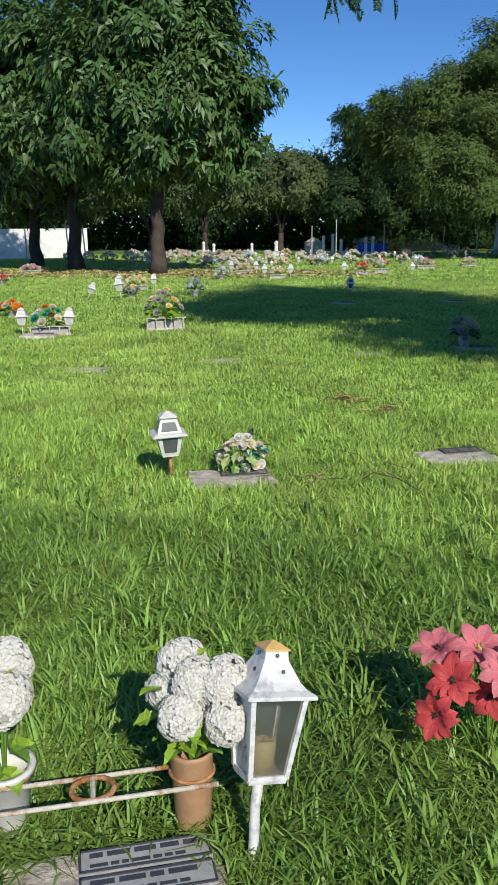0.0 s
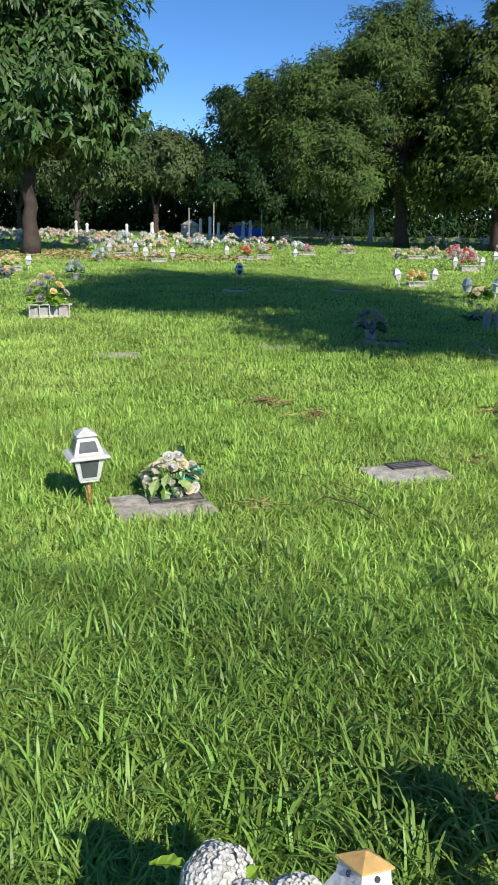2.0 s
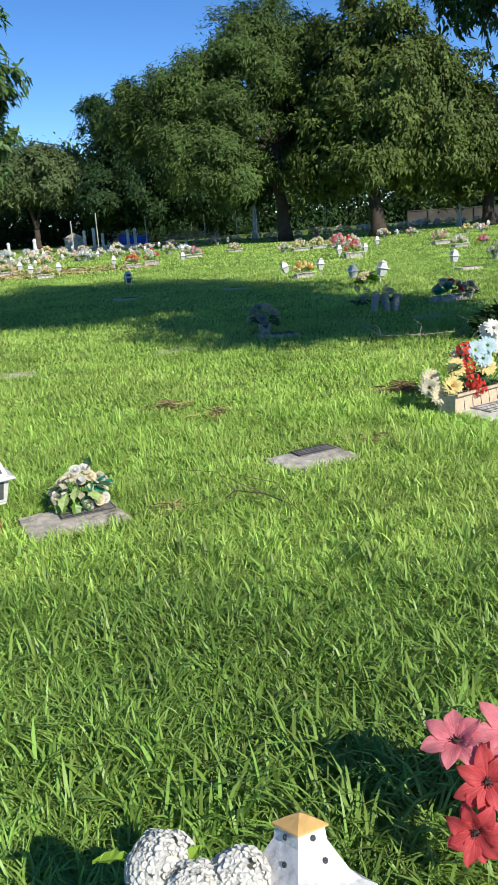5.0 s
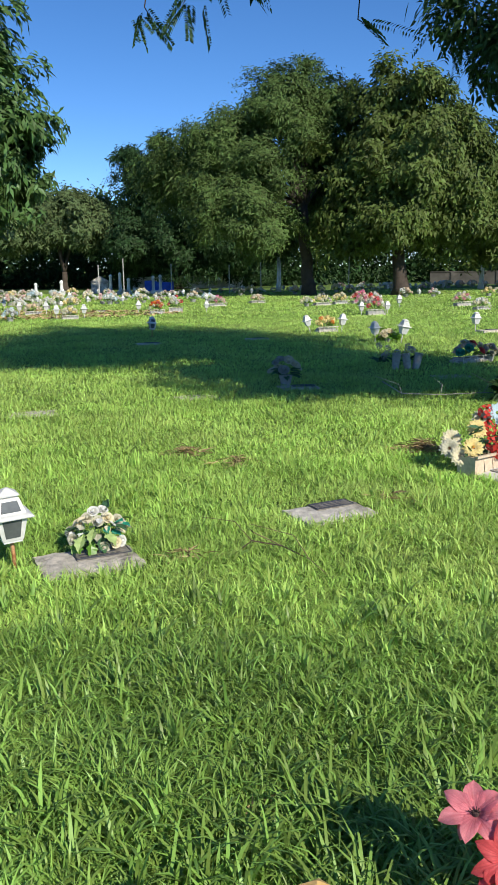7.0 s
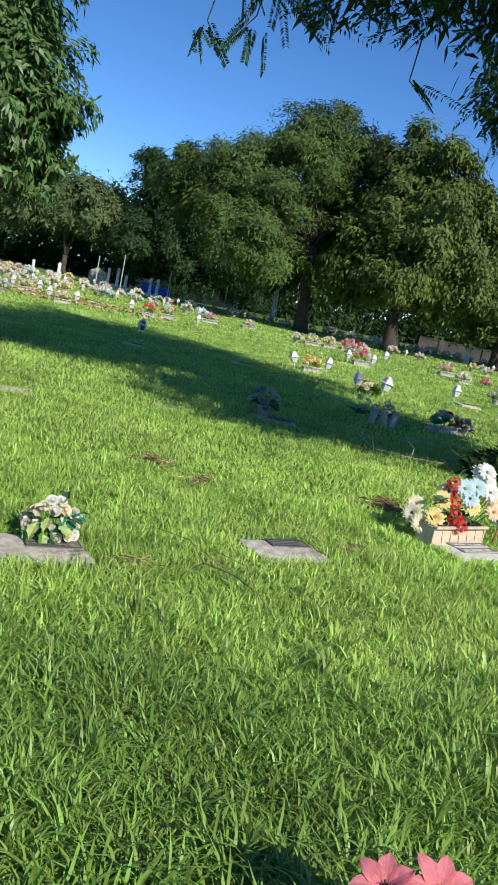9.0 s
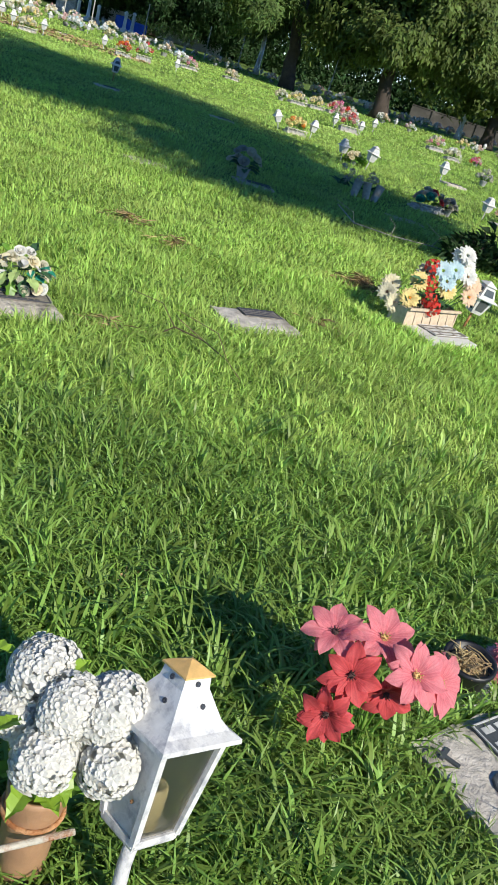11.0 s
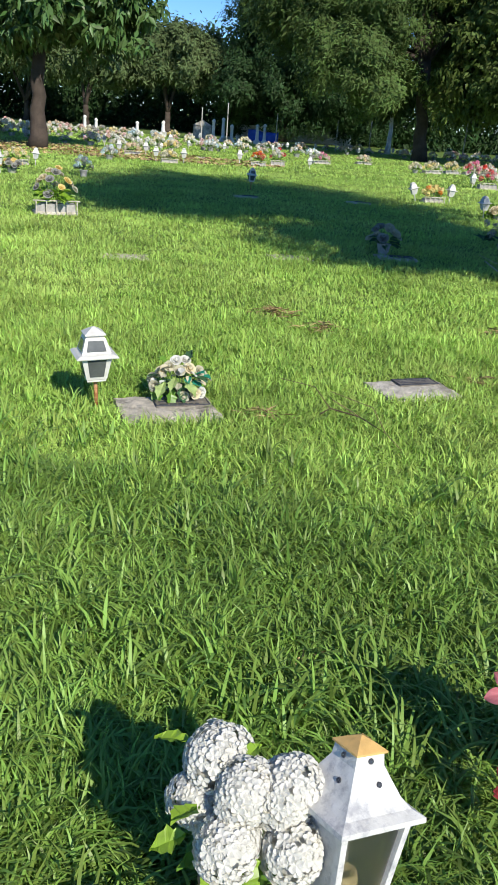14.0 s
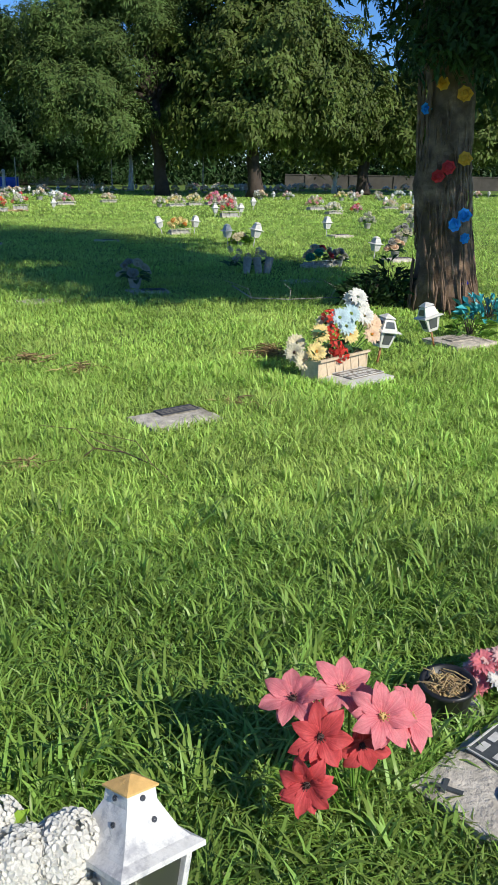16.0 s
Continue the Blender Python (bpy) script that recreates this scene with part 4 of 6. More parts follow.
def slab(name, m, w, d, h, material, label, plates=(), relief=False, seed=1, group="grave slabs"):
    """A lawn slab with plates (x, y, width, depth, material, letter material, rows)."""
    th = thing(name, m, label, "grave slab", group)
    r = random.Random(seed)
    body = Mesh()
    nx, ny = 9, 7
    for sgn in (1,):
        vs = []
        for j in range(ny + 1):
            for i in range(nx + 1):
                e = 0.0 if 0 < i < nx and 0 < j < ny else r.uniform(-0.006, 0.004)
                vs.append((w * (i / nx - 0.5) + e, d * (j / ny - 0.5) + e, h + r.uniform(-0.0025, 0.0025) + (-0.006 if i in (0, nx) or j in (0, ny) else 0)))
        fs = [(j * (nx + 1) + i, j * (nx + 1) + i + 1, (j + 1) * (nx + 1) + i + 1, (j + 1) * (nx + 1) + i) for j in range(ny) for i in range(nx)]
        ringi = [i for i in range(nx + 1)] + [j * (nx + 1) + nx for j in range(1, ny + 1)] + [ny * (nx + 1) + i for i in range(nx - 1, -1, -1)] + [j * (nx + 1) for j in range(ny - 1, 0, -1)]
        o = len(vs)
        for i in ringi:
            vs.append((vs[i][0] * 1.01, vs[i][1] * 1.01, -0.01))
        k = len(ringi)
        fs += [(ringi[q], o + q, o + (q + 1) % k, ringi[(q + 1) % k]) for q in range(k)]
        body.add(vs, fs)
    part("slab", body, material, th, smooth=False)
    for q, (px_, py_, pw, pd, pm, lm, rows) in enumerate(plates):
        pl = part("name_plate", Mesh().box((px_, py_, h + 0.003), (pw, pd, 0.010)), pm, th, "name plate with raised lettering", bevel=0.0025)
        part("plate_rim", Mesh().box((px_, py_ + pd / 2 - 0.003, h + 0.009), (pw * 0.98, 0.004, 0.004)).box((px_, py_ - pd / 2 + 0.003, h + 0.009), (pw * 0.98, 0.004, 0.004)).box((px_ - pw / 2 + 0.003, py_, h + 0.009), (0.004, pd * 0.96, 0.004)).box((px_ + pw / 2 - 0.003, py_, h + 0.009), (0.004, pd * 0.96, 0.004)), lm, pl)
        for j in range(rows):
            yy = py_ + pd / 2 - pd * (j + 0.6) / (rows + 0.2)
            hh = pd / (rows + 1) * (0.62 if j == 0 else 0.4)
            bars_of_text(pl, px_ - pw * 0.42, px_ + pw * (0.42 if j == 0 else 0.3), yy, h + 0.0085, hh, lm, seed * 7 + q * 3 + j)
    if relief:
        c = Mesh()
        x0, y0 = -w * 0.40, d * 0.26
        c.box((x0, y0, h + 0.002), (0.011, 0.066, 0.006), 0.35).box((x0 + 0.004, y0 + 0.012, h + 0.0023), (0.044, 0.011, 0.006), 0.35)
        part("cross", c, SLATE, th, "small dark inlaid cross")
        c = Mesh()
        for k2 in range(3):
            cx, cy, R = -w * 0.22 + k2 * 0.085, -d * 0.05 - k2 * 0.055, 0.028
            c.tube([(cx + R * math.cos(t * 0.7), cy + R * 0.8 * math.sin(t * 0.7) - 0.004 * t, h + 0.001) for t in range(8)], [0.006, 0.008, 0.008, 0.007, 0.006, 0.007, 0.006, 0.004], 5)
        part("scroll", c, SLATE, th, "dark inlaid scroll ornament")
    return th


slab("grave_slab", pose(-0.70, 1.255, 0, 0, 0, 29.5), 0.46, 0.30, 0.055, CONCRETE, "weathered concrete slab with two grey name plates", [(0.07, 0.105, 0.285, 0.066, STEEL, INK, 2), (0.07, 0.025, 0.285, 0.066, STEEL, INK, 2)], seed=3)
slab("grave_slab", pose(0.425, 2.045, 0, 0, 0, 36), 0.46, 0.32, 0.05, PALE_STONE, "pale stone slab with dark plates and an inlaid cross", [(0.075, 0.085, 0.24, 0.095, SLATE, PALE_INK, 2), (0.10, -0.025, 0.20, 0.08, SLATE, PALE_INK, 2)], relief=True, seed=4)
slab("grave_slab", pose(-1.47, 4.24, 0, 0, 0, 27), 0.47, 0.34, 0.034, CONCRETE, "cracked weathered concrete slab with a bronze plate", [(0.075, 0.06, 0.27, 0.15, BRONZE, INK, 4)], seed=5)
slab("grave_slab", pose(-0.29, 5.06, 0, 0, 0, 30), 0.45, 0.30, 0.030, PALE_STONE, "blotched grey stone slab with a dark plate", [(0.06, 0.075, 0.25, 0.11, BRONZE, INK, 4)], seed=6)
slab("grave_slab", pose(0.94, 5.96, 0, 0, 0, 34), 0.46, 0.39, 0.032, WHITE_PAINT, "white slab with a row of grey name plates", [(0.055, 0.13, 0.33, 0.085, BRONZE, PALE_INK, 1), (0.055, 0.03, 0.33, 0.085, BRONZE, PALE_INK, 1), (0.055, -0.07, 0.33, 0.085, BRONZE, PALE_INK, 1)], seed=7)
slab("grave_slab", pose(2.12, 7.05, 0, 0, 0, 25), 0.46, 0.4, 0.045, CONCRETE, "pale worn slab beside a tree trunk", [(-0.02, 0.0, 0.26, 0.12, CONCRETE, BRONZE, 2)], seed=8)
for k, (x, y, rz, lab) in enumerate(((-0.43, 10.1, 10, "slab in tree shade"), (-3.05, 8.45, 20, "sunken slab among grass"), (-1.55, 9.45, 20, "sunken slab among grass"), (-4.18, 7.55, 15, "sunken grey slab in the lawn"), (-3.2, 16.0, 15, "pale slab in tree shade"), (-6.15, 9.85, 20, "white slab between lanterns"), (3.45, 13.3, 20, "pale slab at a lantern"), (3.55, 17.9, 20, "slab beside a lantern"), (-6.8, 28.2, 10, "white slab on the lawn"), (-1.2, 16.8, 10, "pale slab in tree shade"), (1.5, 11.0, 15, "sunken slab in tree shade"))):
    low = 0.012 if "sunken" in lab else 0.022 if "shade" in lab else 0.05
    slab("grave_slab", pose(x, y, 0, 0, 0, rz), 0.46, 0.32, low, PALE_STONE if "white" in lab or "pale" in lab else CONCRETE, ("pale stone " if "pale" in lab else "weathered concrete ") + lab, [(0.06, 0.02, 0.26, 0.12, BRONZE, INK, 2)] if "sunken" not in lab else [], seed=20 + k)


# ---------- flowers ----------
def petal(mesh, a, length, width, lift, curl, base_r=0.06, crease=0.12, stations=5):
    """A pointed petal in direction a, from the flower's heart; +z is the flower's face."""
    d, s = Vector((math.cos(a), math.sin(a), 0)), Vector((-math.sin(a), math.cos(a), 0))
    vs, fs = [], []
    for i in range(stations):
        t = i / (stations - 1)
        wd = width * (math.sin(math.pi * min(1, 0.16 + 0.84 * t)) ** 0.8 if i < stations - 1 else 0.03)
        c = d * (base_r + length * t) + Vector((0, 0, lift * math.sin(t * 1.9) - curl * t * t))
        vs += [c + s * wd / 2 + Vector((0, 0, crease * wd)), c, c - s * wd / 2 + Vector((0, 0, crease * wd))]
    for i in range(stations - 1):
        o = i * 3
        fs += [(o, o + 1, o + 4, o + 3), (o + 1, o + 2, o + 5, o + 4)]
    mesh.add(vs, fs)


def lily_mesh(material, seed=0):
    """A star of broad pointed petals with pleated veins, wavy edges and a few shorter petals behind."""
    r = random.Random(seed)
    m = Mesh()
    for ring, count in ((0, 7), (1, 4)):
        for j in range(count):
            a = 2 * math.pi * (j + 0.5 * ring) / count + r.uniform(-0.1, 0.1)
            d, s = Vector((math.cos(a), math.sin(a), 0)), Vector((-math.sin(a), math.cos(a), 0))
            L, W = r.uniform(0.88, 1.05) * (0.9 if ring else 1.0), r.uniform(0.52, 0.64)
            curl, twist = r.uniform(0.05, 0.34), r.uniform(-0.12, 0.12)
            rows, cols = 8, 7
            vs, fs = [], []
            for i in range(rows):
                t = i / (rows - 1)
                wd = W * max(0.015, math.sin(math.pi * min(1, 0.2 + 0.8 * t)) ** 0.75)
                for k in range(cols):
                    u = k / (cols - 1) * 2 - 1
                    pleat = 0.016 * (1 if k % 2 else -1) * (1 - 0.4 * t)
                    wave = 0.05 * abs(u) * math.sin(9 * t + 2 * u + j)
                    z = 0.32 * math.sin(t * 1.9) - curl * t * t + 0.10 * abs(u) * wd + pleat + wave * wd * 2 + twist * u * t - 0.08 * ring
                    vs.append(d * (0.03 + L * t) + s * u * wd / 2 + Vector((0, 0, z)))
            for i in range(rows - 1):
                for k in range(cols - 1):
                    o = i * cols + k
                    fs.append((o, o + 1, o + cols + 1, o + cols))
            m.add(vs, fs)
    return m.data("flower", material, smooth=True)


def daisy_mesh(material, seed=0, petals=13):
    r = random.Random(seed)
    m = Mesh()
    for ring in range(2):
        for j in range(petals):
            petal(m, 2 * math.pi * (j + 0.5 * ring) / petals + r.uniform(-0.06, 0.06), 0.82 - 0.12 * ring, 0.34, 0.16 + 0.1 * ring, 0.15 * r.uniform(0, 1.6), 0.16, 0.1, 4)
    return m.data("flower", material)


def puff_mesh(material, seed=0, n=30, size=0.5):
    """A rounded double bloom of overlapping petals."""
    r = random.Random(seed)
    m = Mesh()
    for j in range(n):
        z = 1 - 1.55 * (j + 0.5) / n
        a = j * 2.399963 + r.uniform(-0.2, 0.2)
        q = math.sqrt(max(0, 1 - z * z))
        o = Vector((q * math.cos(a), q * math.sin(a), z))
        t = o.orthogonal().normalized()
        t = (Matrix.Rotation(r.uniform(0, 6.3), 3, o) @ t)
        b = o.cross(t)
        c = o * 0.72
        m.add([c - t * size * 0.5, c + b * size * 0.5 + o * 0.12, c + t * size * 0.55 + o * 0.22, c - b * size * 0.5 + o * 0.12], [(0, 1, 2), (0, 2, 3)])
    return m.data("flower", material)


def rose_mesh(material, seed=0):
    """A half-open rose: rings of broad cupped petals, the outer ones curling back."""
    r = random.Random(seed)
    m = Mesh()
    for ring, (count, rad, high, back) in enumerate(((6, 0.74, 0.12, 0.26), (5, 0.50, 0.36, 0.18), (4, 0.28, 0.52, 0.10), (3, 0.12, 0.60, 0.02))):
        for j in range(count):
            a = 2 * math.pi * (j + 0.5 * ring) / count + r.uniform(-0.2, 0.2)
            d, s = Vector((math.cos(a), math.sin(a), 0)), Vector((-math.sin(a), math.cos(a), 0))
            w = rad * r.uniform(0.75, 1.0) + 0.1
            vs, fs = [], []
            for i, (q, z, k) in enumerate(((0.1, -0.25, 0.4), (rad * 0.85, high * 0.3 - 0.1, 0.9), (rad + 0.04, high * 0.8, 1.0), (rad + back, high * r.uniform(0.9, 1.1), 0.6))):
                for u in (-1, -0.5, 0, 0.5, 1):
                    vs.append(d * (q - 0.25 * u * u * k * w) + s * u * k * w + Vector((0, 0, z - 0.06 * u * u)))
            for i in range(3):
                for k in range(4):
                    o = i * 5 + k
                    fs.append((o, o + 1, o + 6, o + 5))
            m.add(vs, fs)
    m.lathe([(0.30, 0.30), (0.20, 0.52), (0.08, 0.62), (0.001, 0.63)], 9)
    return m.data("flower", material, smooth=True)


def hydrangea_mesh(material, seed=0, florets=230):
    """A mop-head of four-petalled florets over a rounded core."""
    r = random.Random(seed)
    m = Mesh()
    for j in range(florets):
        z = 1 - 1.75 * (j + 0.5) / florets
        a = j * 2.399963 + r.uniform(-0.15, 0.15)
        q = math.sqrt(max(0, 1 - z * z))
        o = (Vector((q * math.cos(a), q * math.sin(a), z)) + Vector((r.uniform(-1, 1), r.uniform(-1, 1), r.uniform(-1, 1))) * 0.26).normalized()
        t = o.orthogonal().normalized()
        t = Matrix.Rotation(r.uniform(0, 6.3), 3, o) @ t
        b = o.cross(t)
        lump = 1 + 0.09 * math.sin(3.1 * o.x + seed) + 0.08 * math.sin(3.7 * o.y + 2 * seed) - 0.10 * abs(o.z) * (seed % 2)
        c = o * r.uniform(0.88, 0.98) * lump
        s = r.uniform(0.15, 0.23)
        for k in range(4):
            ang = math.pi / 2 * k
            d = t * math.cos(ang) + b * math.sin(ang)
            e = -t * math.sin(ang) + b * math.cos(ang)
            cup = r.uniform(0.03, 0.09)
            rim = [c + d * s * q + e * s * w + o * cup * (0.4 + abs(w)) for q, w in ((0.25, 0.36), (0.65, 0.5), (1.0, 0.28), (1.1, 0.0), (1.0, -0.28), (0.65, -0.5), (0.25, -0.36))]
            m.add([c, c + d * s * 0.6 - o * 0.01] + rim, [(0, 1, 2), (1, 3, 2), (1, 4, 3), (1, 5, 4), (1, 6, 5), (1, 7, 6), (1, 8, 7), (0, 8, 1)])
    m.lathe([(0.001, 0.80), (0.44, 0.69), (0.73, 0.39), (0.81, 0.0), (0.73, -0.39), (0.44, -0.68), (0.001, -0.84)], 18)
    return m.data("flower", material, smooth=False)


CACHE = {}


def bloom(kind, colour, k=0):
    key = (kind, colour, k)
    if key not in CACHE:
        f = {"lily": lily_mesh, "daisy": daisy_mesh, "puff": puff_mesh, "rose": rose_mesh, "mop": hydrangea_mesh, "tiny": lambda m_, s_: puff_mesh(m_, s_, 12, 0.9)}[kind]
        CACHE[key] = f(PET[colour], 100 + k)
    return CACHE[key]


def heart_mesh(key):
    if ("heart", key) not in CACHE:
        m = Mesh().lathe([(0.11, 0.06), (0.1, 0.1), (0.06, 0.13), (0.001, 0.14)], 10)
        r = random.Random(4)
        for j in range(16):
            a, q = r.uniform(0, 6.3), r.uniform(0.05, 0.17)
            m.tube([(q * 0.5 * math.cos(a), q * 0.5 * math.sin(a), 0.1), (q * 1.1 * math.cos(a), q * 1.1 * math.sin(a), 0.2)], [0.012, 0.018], 4)
        CACHE[("heart", key)] = m.data("stamens", HEART[key])
    return CACHE[("heart", key)]


def facing(p, direction, size, spin=0.0):
    q = Vector(direction).to_track_quat("Z", "Y").to_matrix().to_4x4()
    return Matrix.Translation(p) @ q @ Matrix.Rotation(spin, 4, "Z") @ Matrix.Scale(size, 4)


def leaf_spray(pts, length, width, seed, material, name="foliage", jag=True):
    """Flat lobed leaves: (place, direction)."""
    m = Mesh()
    r = random.Random(seed)
    for p, d in pts:
        d = Vector(d).normalized()
        s = d.cross(Vector((r.uniform(-0.4, 0.4), r.uniform(-0.4, 0.4), 1))).normalized()
        u = s.cross(d)
        p = Vector(p)
        L, W = length * r.uniform(0.75, 1.2), width * r.uniform(0.8, 1.2)
        outline = [(0.0, 0.04), (0.2, 0.3), (0.3, 0.24), (0.45, 0.5), (0.55, 0.36), (0.72, 0.34), (0.8, 0.2), (1.0, 0.0)] if jag else [(0, 0.05), (0.3, 0.42), (0.6, 0.4), (1.0, 0.0)]
        vs = []
        for t, w_ in outline:
            c = p + d * L * t - Vector((0, 0, 1)) * L * 0.28 * t * t
            vs += [c + s * W * w_ + u * W * 0.12, c - u * 0.04 * W, c - s * W * w_ + u * W * 0.12]
        n = len(outline)
        fs = []
        for i in range(n - 1):
            o = i * 3
            fs += [(o, o + 1, o + 4, o + 3), (o + 1, o + 2, o + 5, o + 4)]
        m.add(vs, fs)
    return m


def pot_mesh(r0, r1, h, rim=0.006, n=20):
    return Mesh().lathe([(0.001, 0), (r0, 0), (r0 + 0.002, 0.01), (r1, h - 0.015), (r1 + rim, h - 0.012), (r1 + rim, h), (r1 - 0.004, h), (r1 - 0.006, h - 0.03), (0.001, h - 0.035)], n)


def hydrangea_pot(x, y, rz, label, balls, pot, pot_h, seed, lime=True):
    th = thing("hydrangea_pot", pose(x, y, 0, 0, 0, rz), label, "artificial flowers", "hydrangea pots")
    part("pot", pot, TERRACOTTA if lime else WHITE_PAINT, th, "brown plastic vase" if lime else "white plastic vase", smooth=True)
    r = random.Random(seed)
    c = Vector((0, 0, pot_h))
    st = Mesh()
    for i, (bx, by, bz, R) in enumerate(balls):
        d = Vector((bx, by, bz - pot_h + 0.1))
        part("flower", bloom("mop", "white", i % 3), None, th, "white mop-head bloom", m=facing((bx, by, bz), d + Vector((0, -0.1, 0.05)), R * 0.93, i))
        st.tube([c - Vector((0, 0, 0.05)), c.lerp(Vector((bx, by, bz)), 0.5), (bx, by, bz - R * 0.3)], [0.004, 0.004, 0.004], 5)
    tagged(part("stem_mass", st, STEM, th), kind="stuff")
    pts = [((0.02 * math.cos(a), 0.02 * math.sin(a), pot_h + r.uniform(0.0, 0.05)), (math.cos(a), math.sin(a), r.uniform(-0.3, 0.5))) for a in [k * 0.72 + r.uniform(-0.2, 0.2) for k in (0, 1, 2, 5, 6, 8)]]
    for k, (p, d) in enumerate(pts):
        part("leaf", leaf_spray([(p, d)], 0.07, 0.055, seed + k, LIME), LIME if k % 3 else STEM, th, "lobed lime-green plastic leaf")
    for k, (q, d) in enumerate((((-0.085, 0.05, pot_h + 0.2), (-1, 0.1, 0.1)), ((0.0, -0.05, pot_h + 0.04), (0.7, -0.6, 0.3)), ((0.02, -0.055, pot_h + 0.12), (0.5, -0.7, -0.6)), ((-0.05, -0.04, pot_h + 0.16), (-0.4, -0.7, 0.4)), ((-0.07, -0.02, pot_h + 0.08), (-0.9, -0.4, -0.1)), ((0.0, 0.02, pot_h + 0.2), (0.5, 0.3, 0.8)))):
        part("leaf", leaf_spray([(q, d)], 0.055, 0.042, seed + 30 + k, LIME), LIME, th, "lobed lime-green plastic leaf")
    return th


PX, PY = -0.638, 1.53
BALLS = [(-0.690, 1.575, 0.428, 0.058), (-0.632, 1.52, 0.415, 0.060), (-0.572, 1.54, 0.415, 0.060), (-0.706, 1.545, 0.366, 0.052), (-0.648, 1.475, 0.356, 0.058), (-0.550, 1.50, 0.345, 0.055), (-0.66, 1.60, 0.35, 0.055)]
hydrangea_pot(PX, PY, 0, "white artificial hydrangeas in a brown vase on a railing", [(a - PX + 0.012, b - PY, c - 0.004, d) for a, b, c, d in BALLS], pot_mesh(0.038, 0.049, 0.238, 0.001), 0.238, 3)
hydrangea_pot(-1.045, 1.395, 0, "white artificial hydrangeas in a white vase on a railing", [(0.0, 0.01, 0.36, 0.068), (-0.09, 0.03, 0.35, 0.065), (-0.03, 0.09, 0.40, 0.065), (-0.08, -0.06, 0.31, 0.06)], pot_mesh(0.04, 0.062, 0.2, 0.01), 0.2, 8, lime=False)


def flower_rail():
    th = thing("flower_rail", pose(0, 0, 0), "white iron flower rail with rust patches and a scroll ring", "grave rail")
    d = Vector((math.cos(radians(29.5)), math.sin(radians(29.5)), 0))
    n = Vector((-d.y, d.x, 0))
    a = Vector((-0.585, 1.54, 0.178)) - n * 0.044
    part("front_bar", Mesh().tube([a - d * 0.62, a - d * 0.3, a], [0.0058] * 3, 8), RUSTY, th, smooth=True)
    b = a + n * 0.085 - d * 0.05
    part("back_bar", Mesh().tube([b - d * 0.5, b - d * 0.2, b], [0.0058] * 3, 8), RUSTY, th, smooth=True)
    c = a + n * 0.043 - d * 0.275
    ring = [c + (d * math.cos(t * math.pi / 12) * 0.047 + n * math.sin(t * math.pi / 12) * 0.04) for t in range(25)]
    part("scroll_ring", Mesh().tube(ring, [0.0065] * 25, 7, cap=False), RUST, th, "rusted iron ring", smooth=True)
    part("ring_bar", Mesh().tube([c - n * 0.04, c + n * 0.04], [0.006, 0.006], 7), RUSTY, th)
    for q, rr_ in ((Vector((PX, PY, 0.18)), 0.05), (Vector((-1.045, 1.395, 0.18)), 0.062)):
        part("pot_ring", Mesh().tube([q + Vector((rr_ * math.cos(t * math.pi / 12), rr_ * math.sin(t * math.pi / 12), 0)) for t in range(25)], [0.0045] * 25, 6, cap=False), RUST, th, "rusted iron pot ring", smooth=True)
    for q in (a - d * 0.6, b - d * 0.48):
        part("leg", Mesh().tube([q, q - Vector((0, 0, 0.185))], [0.005, 0.005], 6), RUSTY, th)


flower_rail()


def lily_bunch():
    th = thing("lily_bunch", pose(0, 0, 0), "pink and coral artificial lilies planted in the grass", "artificial flowers")
    base = Vector((0.0, 1.99, 0.0))
    st = Mesh()
    for i, (x, y, z, col, R, d) in enumerate(((-0.096, 1.931, 0.275, "coral", 0.078, (-0.15, -0.9, 0.55)), (0.03, 1.93, 0.315, "pink", 0.084, (0.05, -0.85, 0.7)), (-0.039, 2.0, 0.335, "pink", 0.084, (0.0, -0.6, 1.0)),
                                              (-0.141, 2.0, 0.318, "pink", 0.078, (-0.4, -0.5, 1.0)), (-0.129, 1.885, 0.2, "coral", 0.074, (-0.3, -1.0, 0.15)), (0.098, 1.96, 0.285, "pink", 0.08, (0.5, -0.7, 0.6)), (-0.005, 1.945, 0.24, "coral", 0.074, (0.1, -0.9, -0.1)), (0.0, 2.05, 0.28, "coral", 0.055, (0.1, 0.4, 0.9)), (-0.11, 2.04, 0.30, "coral", 0.052, (-0.3, 0.4, 0.9)))):
        f = part("flower", bloom("lily", col, i % 3), None, th, ("pale pink" if col == "pink" else "coral red") + " six-petalled lily", m=facing((x + 0.006, y, z), d, R * 0.89, i * 0.7))
        part("flower_centre", heart_mesh("gold" if i in (1, 2, 5) else "dark"), None, f)
        back = Vector(d).normalized() * -0.03
        part("stalk", Mesh().tube([base + Vector((0.01 * math.cos(i), 0.01 * math.sin(i), 0)), (base + Vector((x, y, z))) / 2 + Vector((0, 0.02, 0.03)), Vector((x, y, z)) + back, Vector((x, y, z))], [0.003, 0.003, 0.003, 0.0045], 5), STEM, th)


lily_bunch()


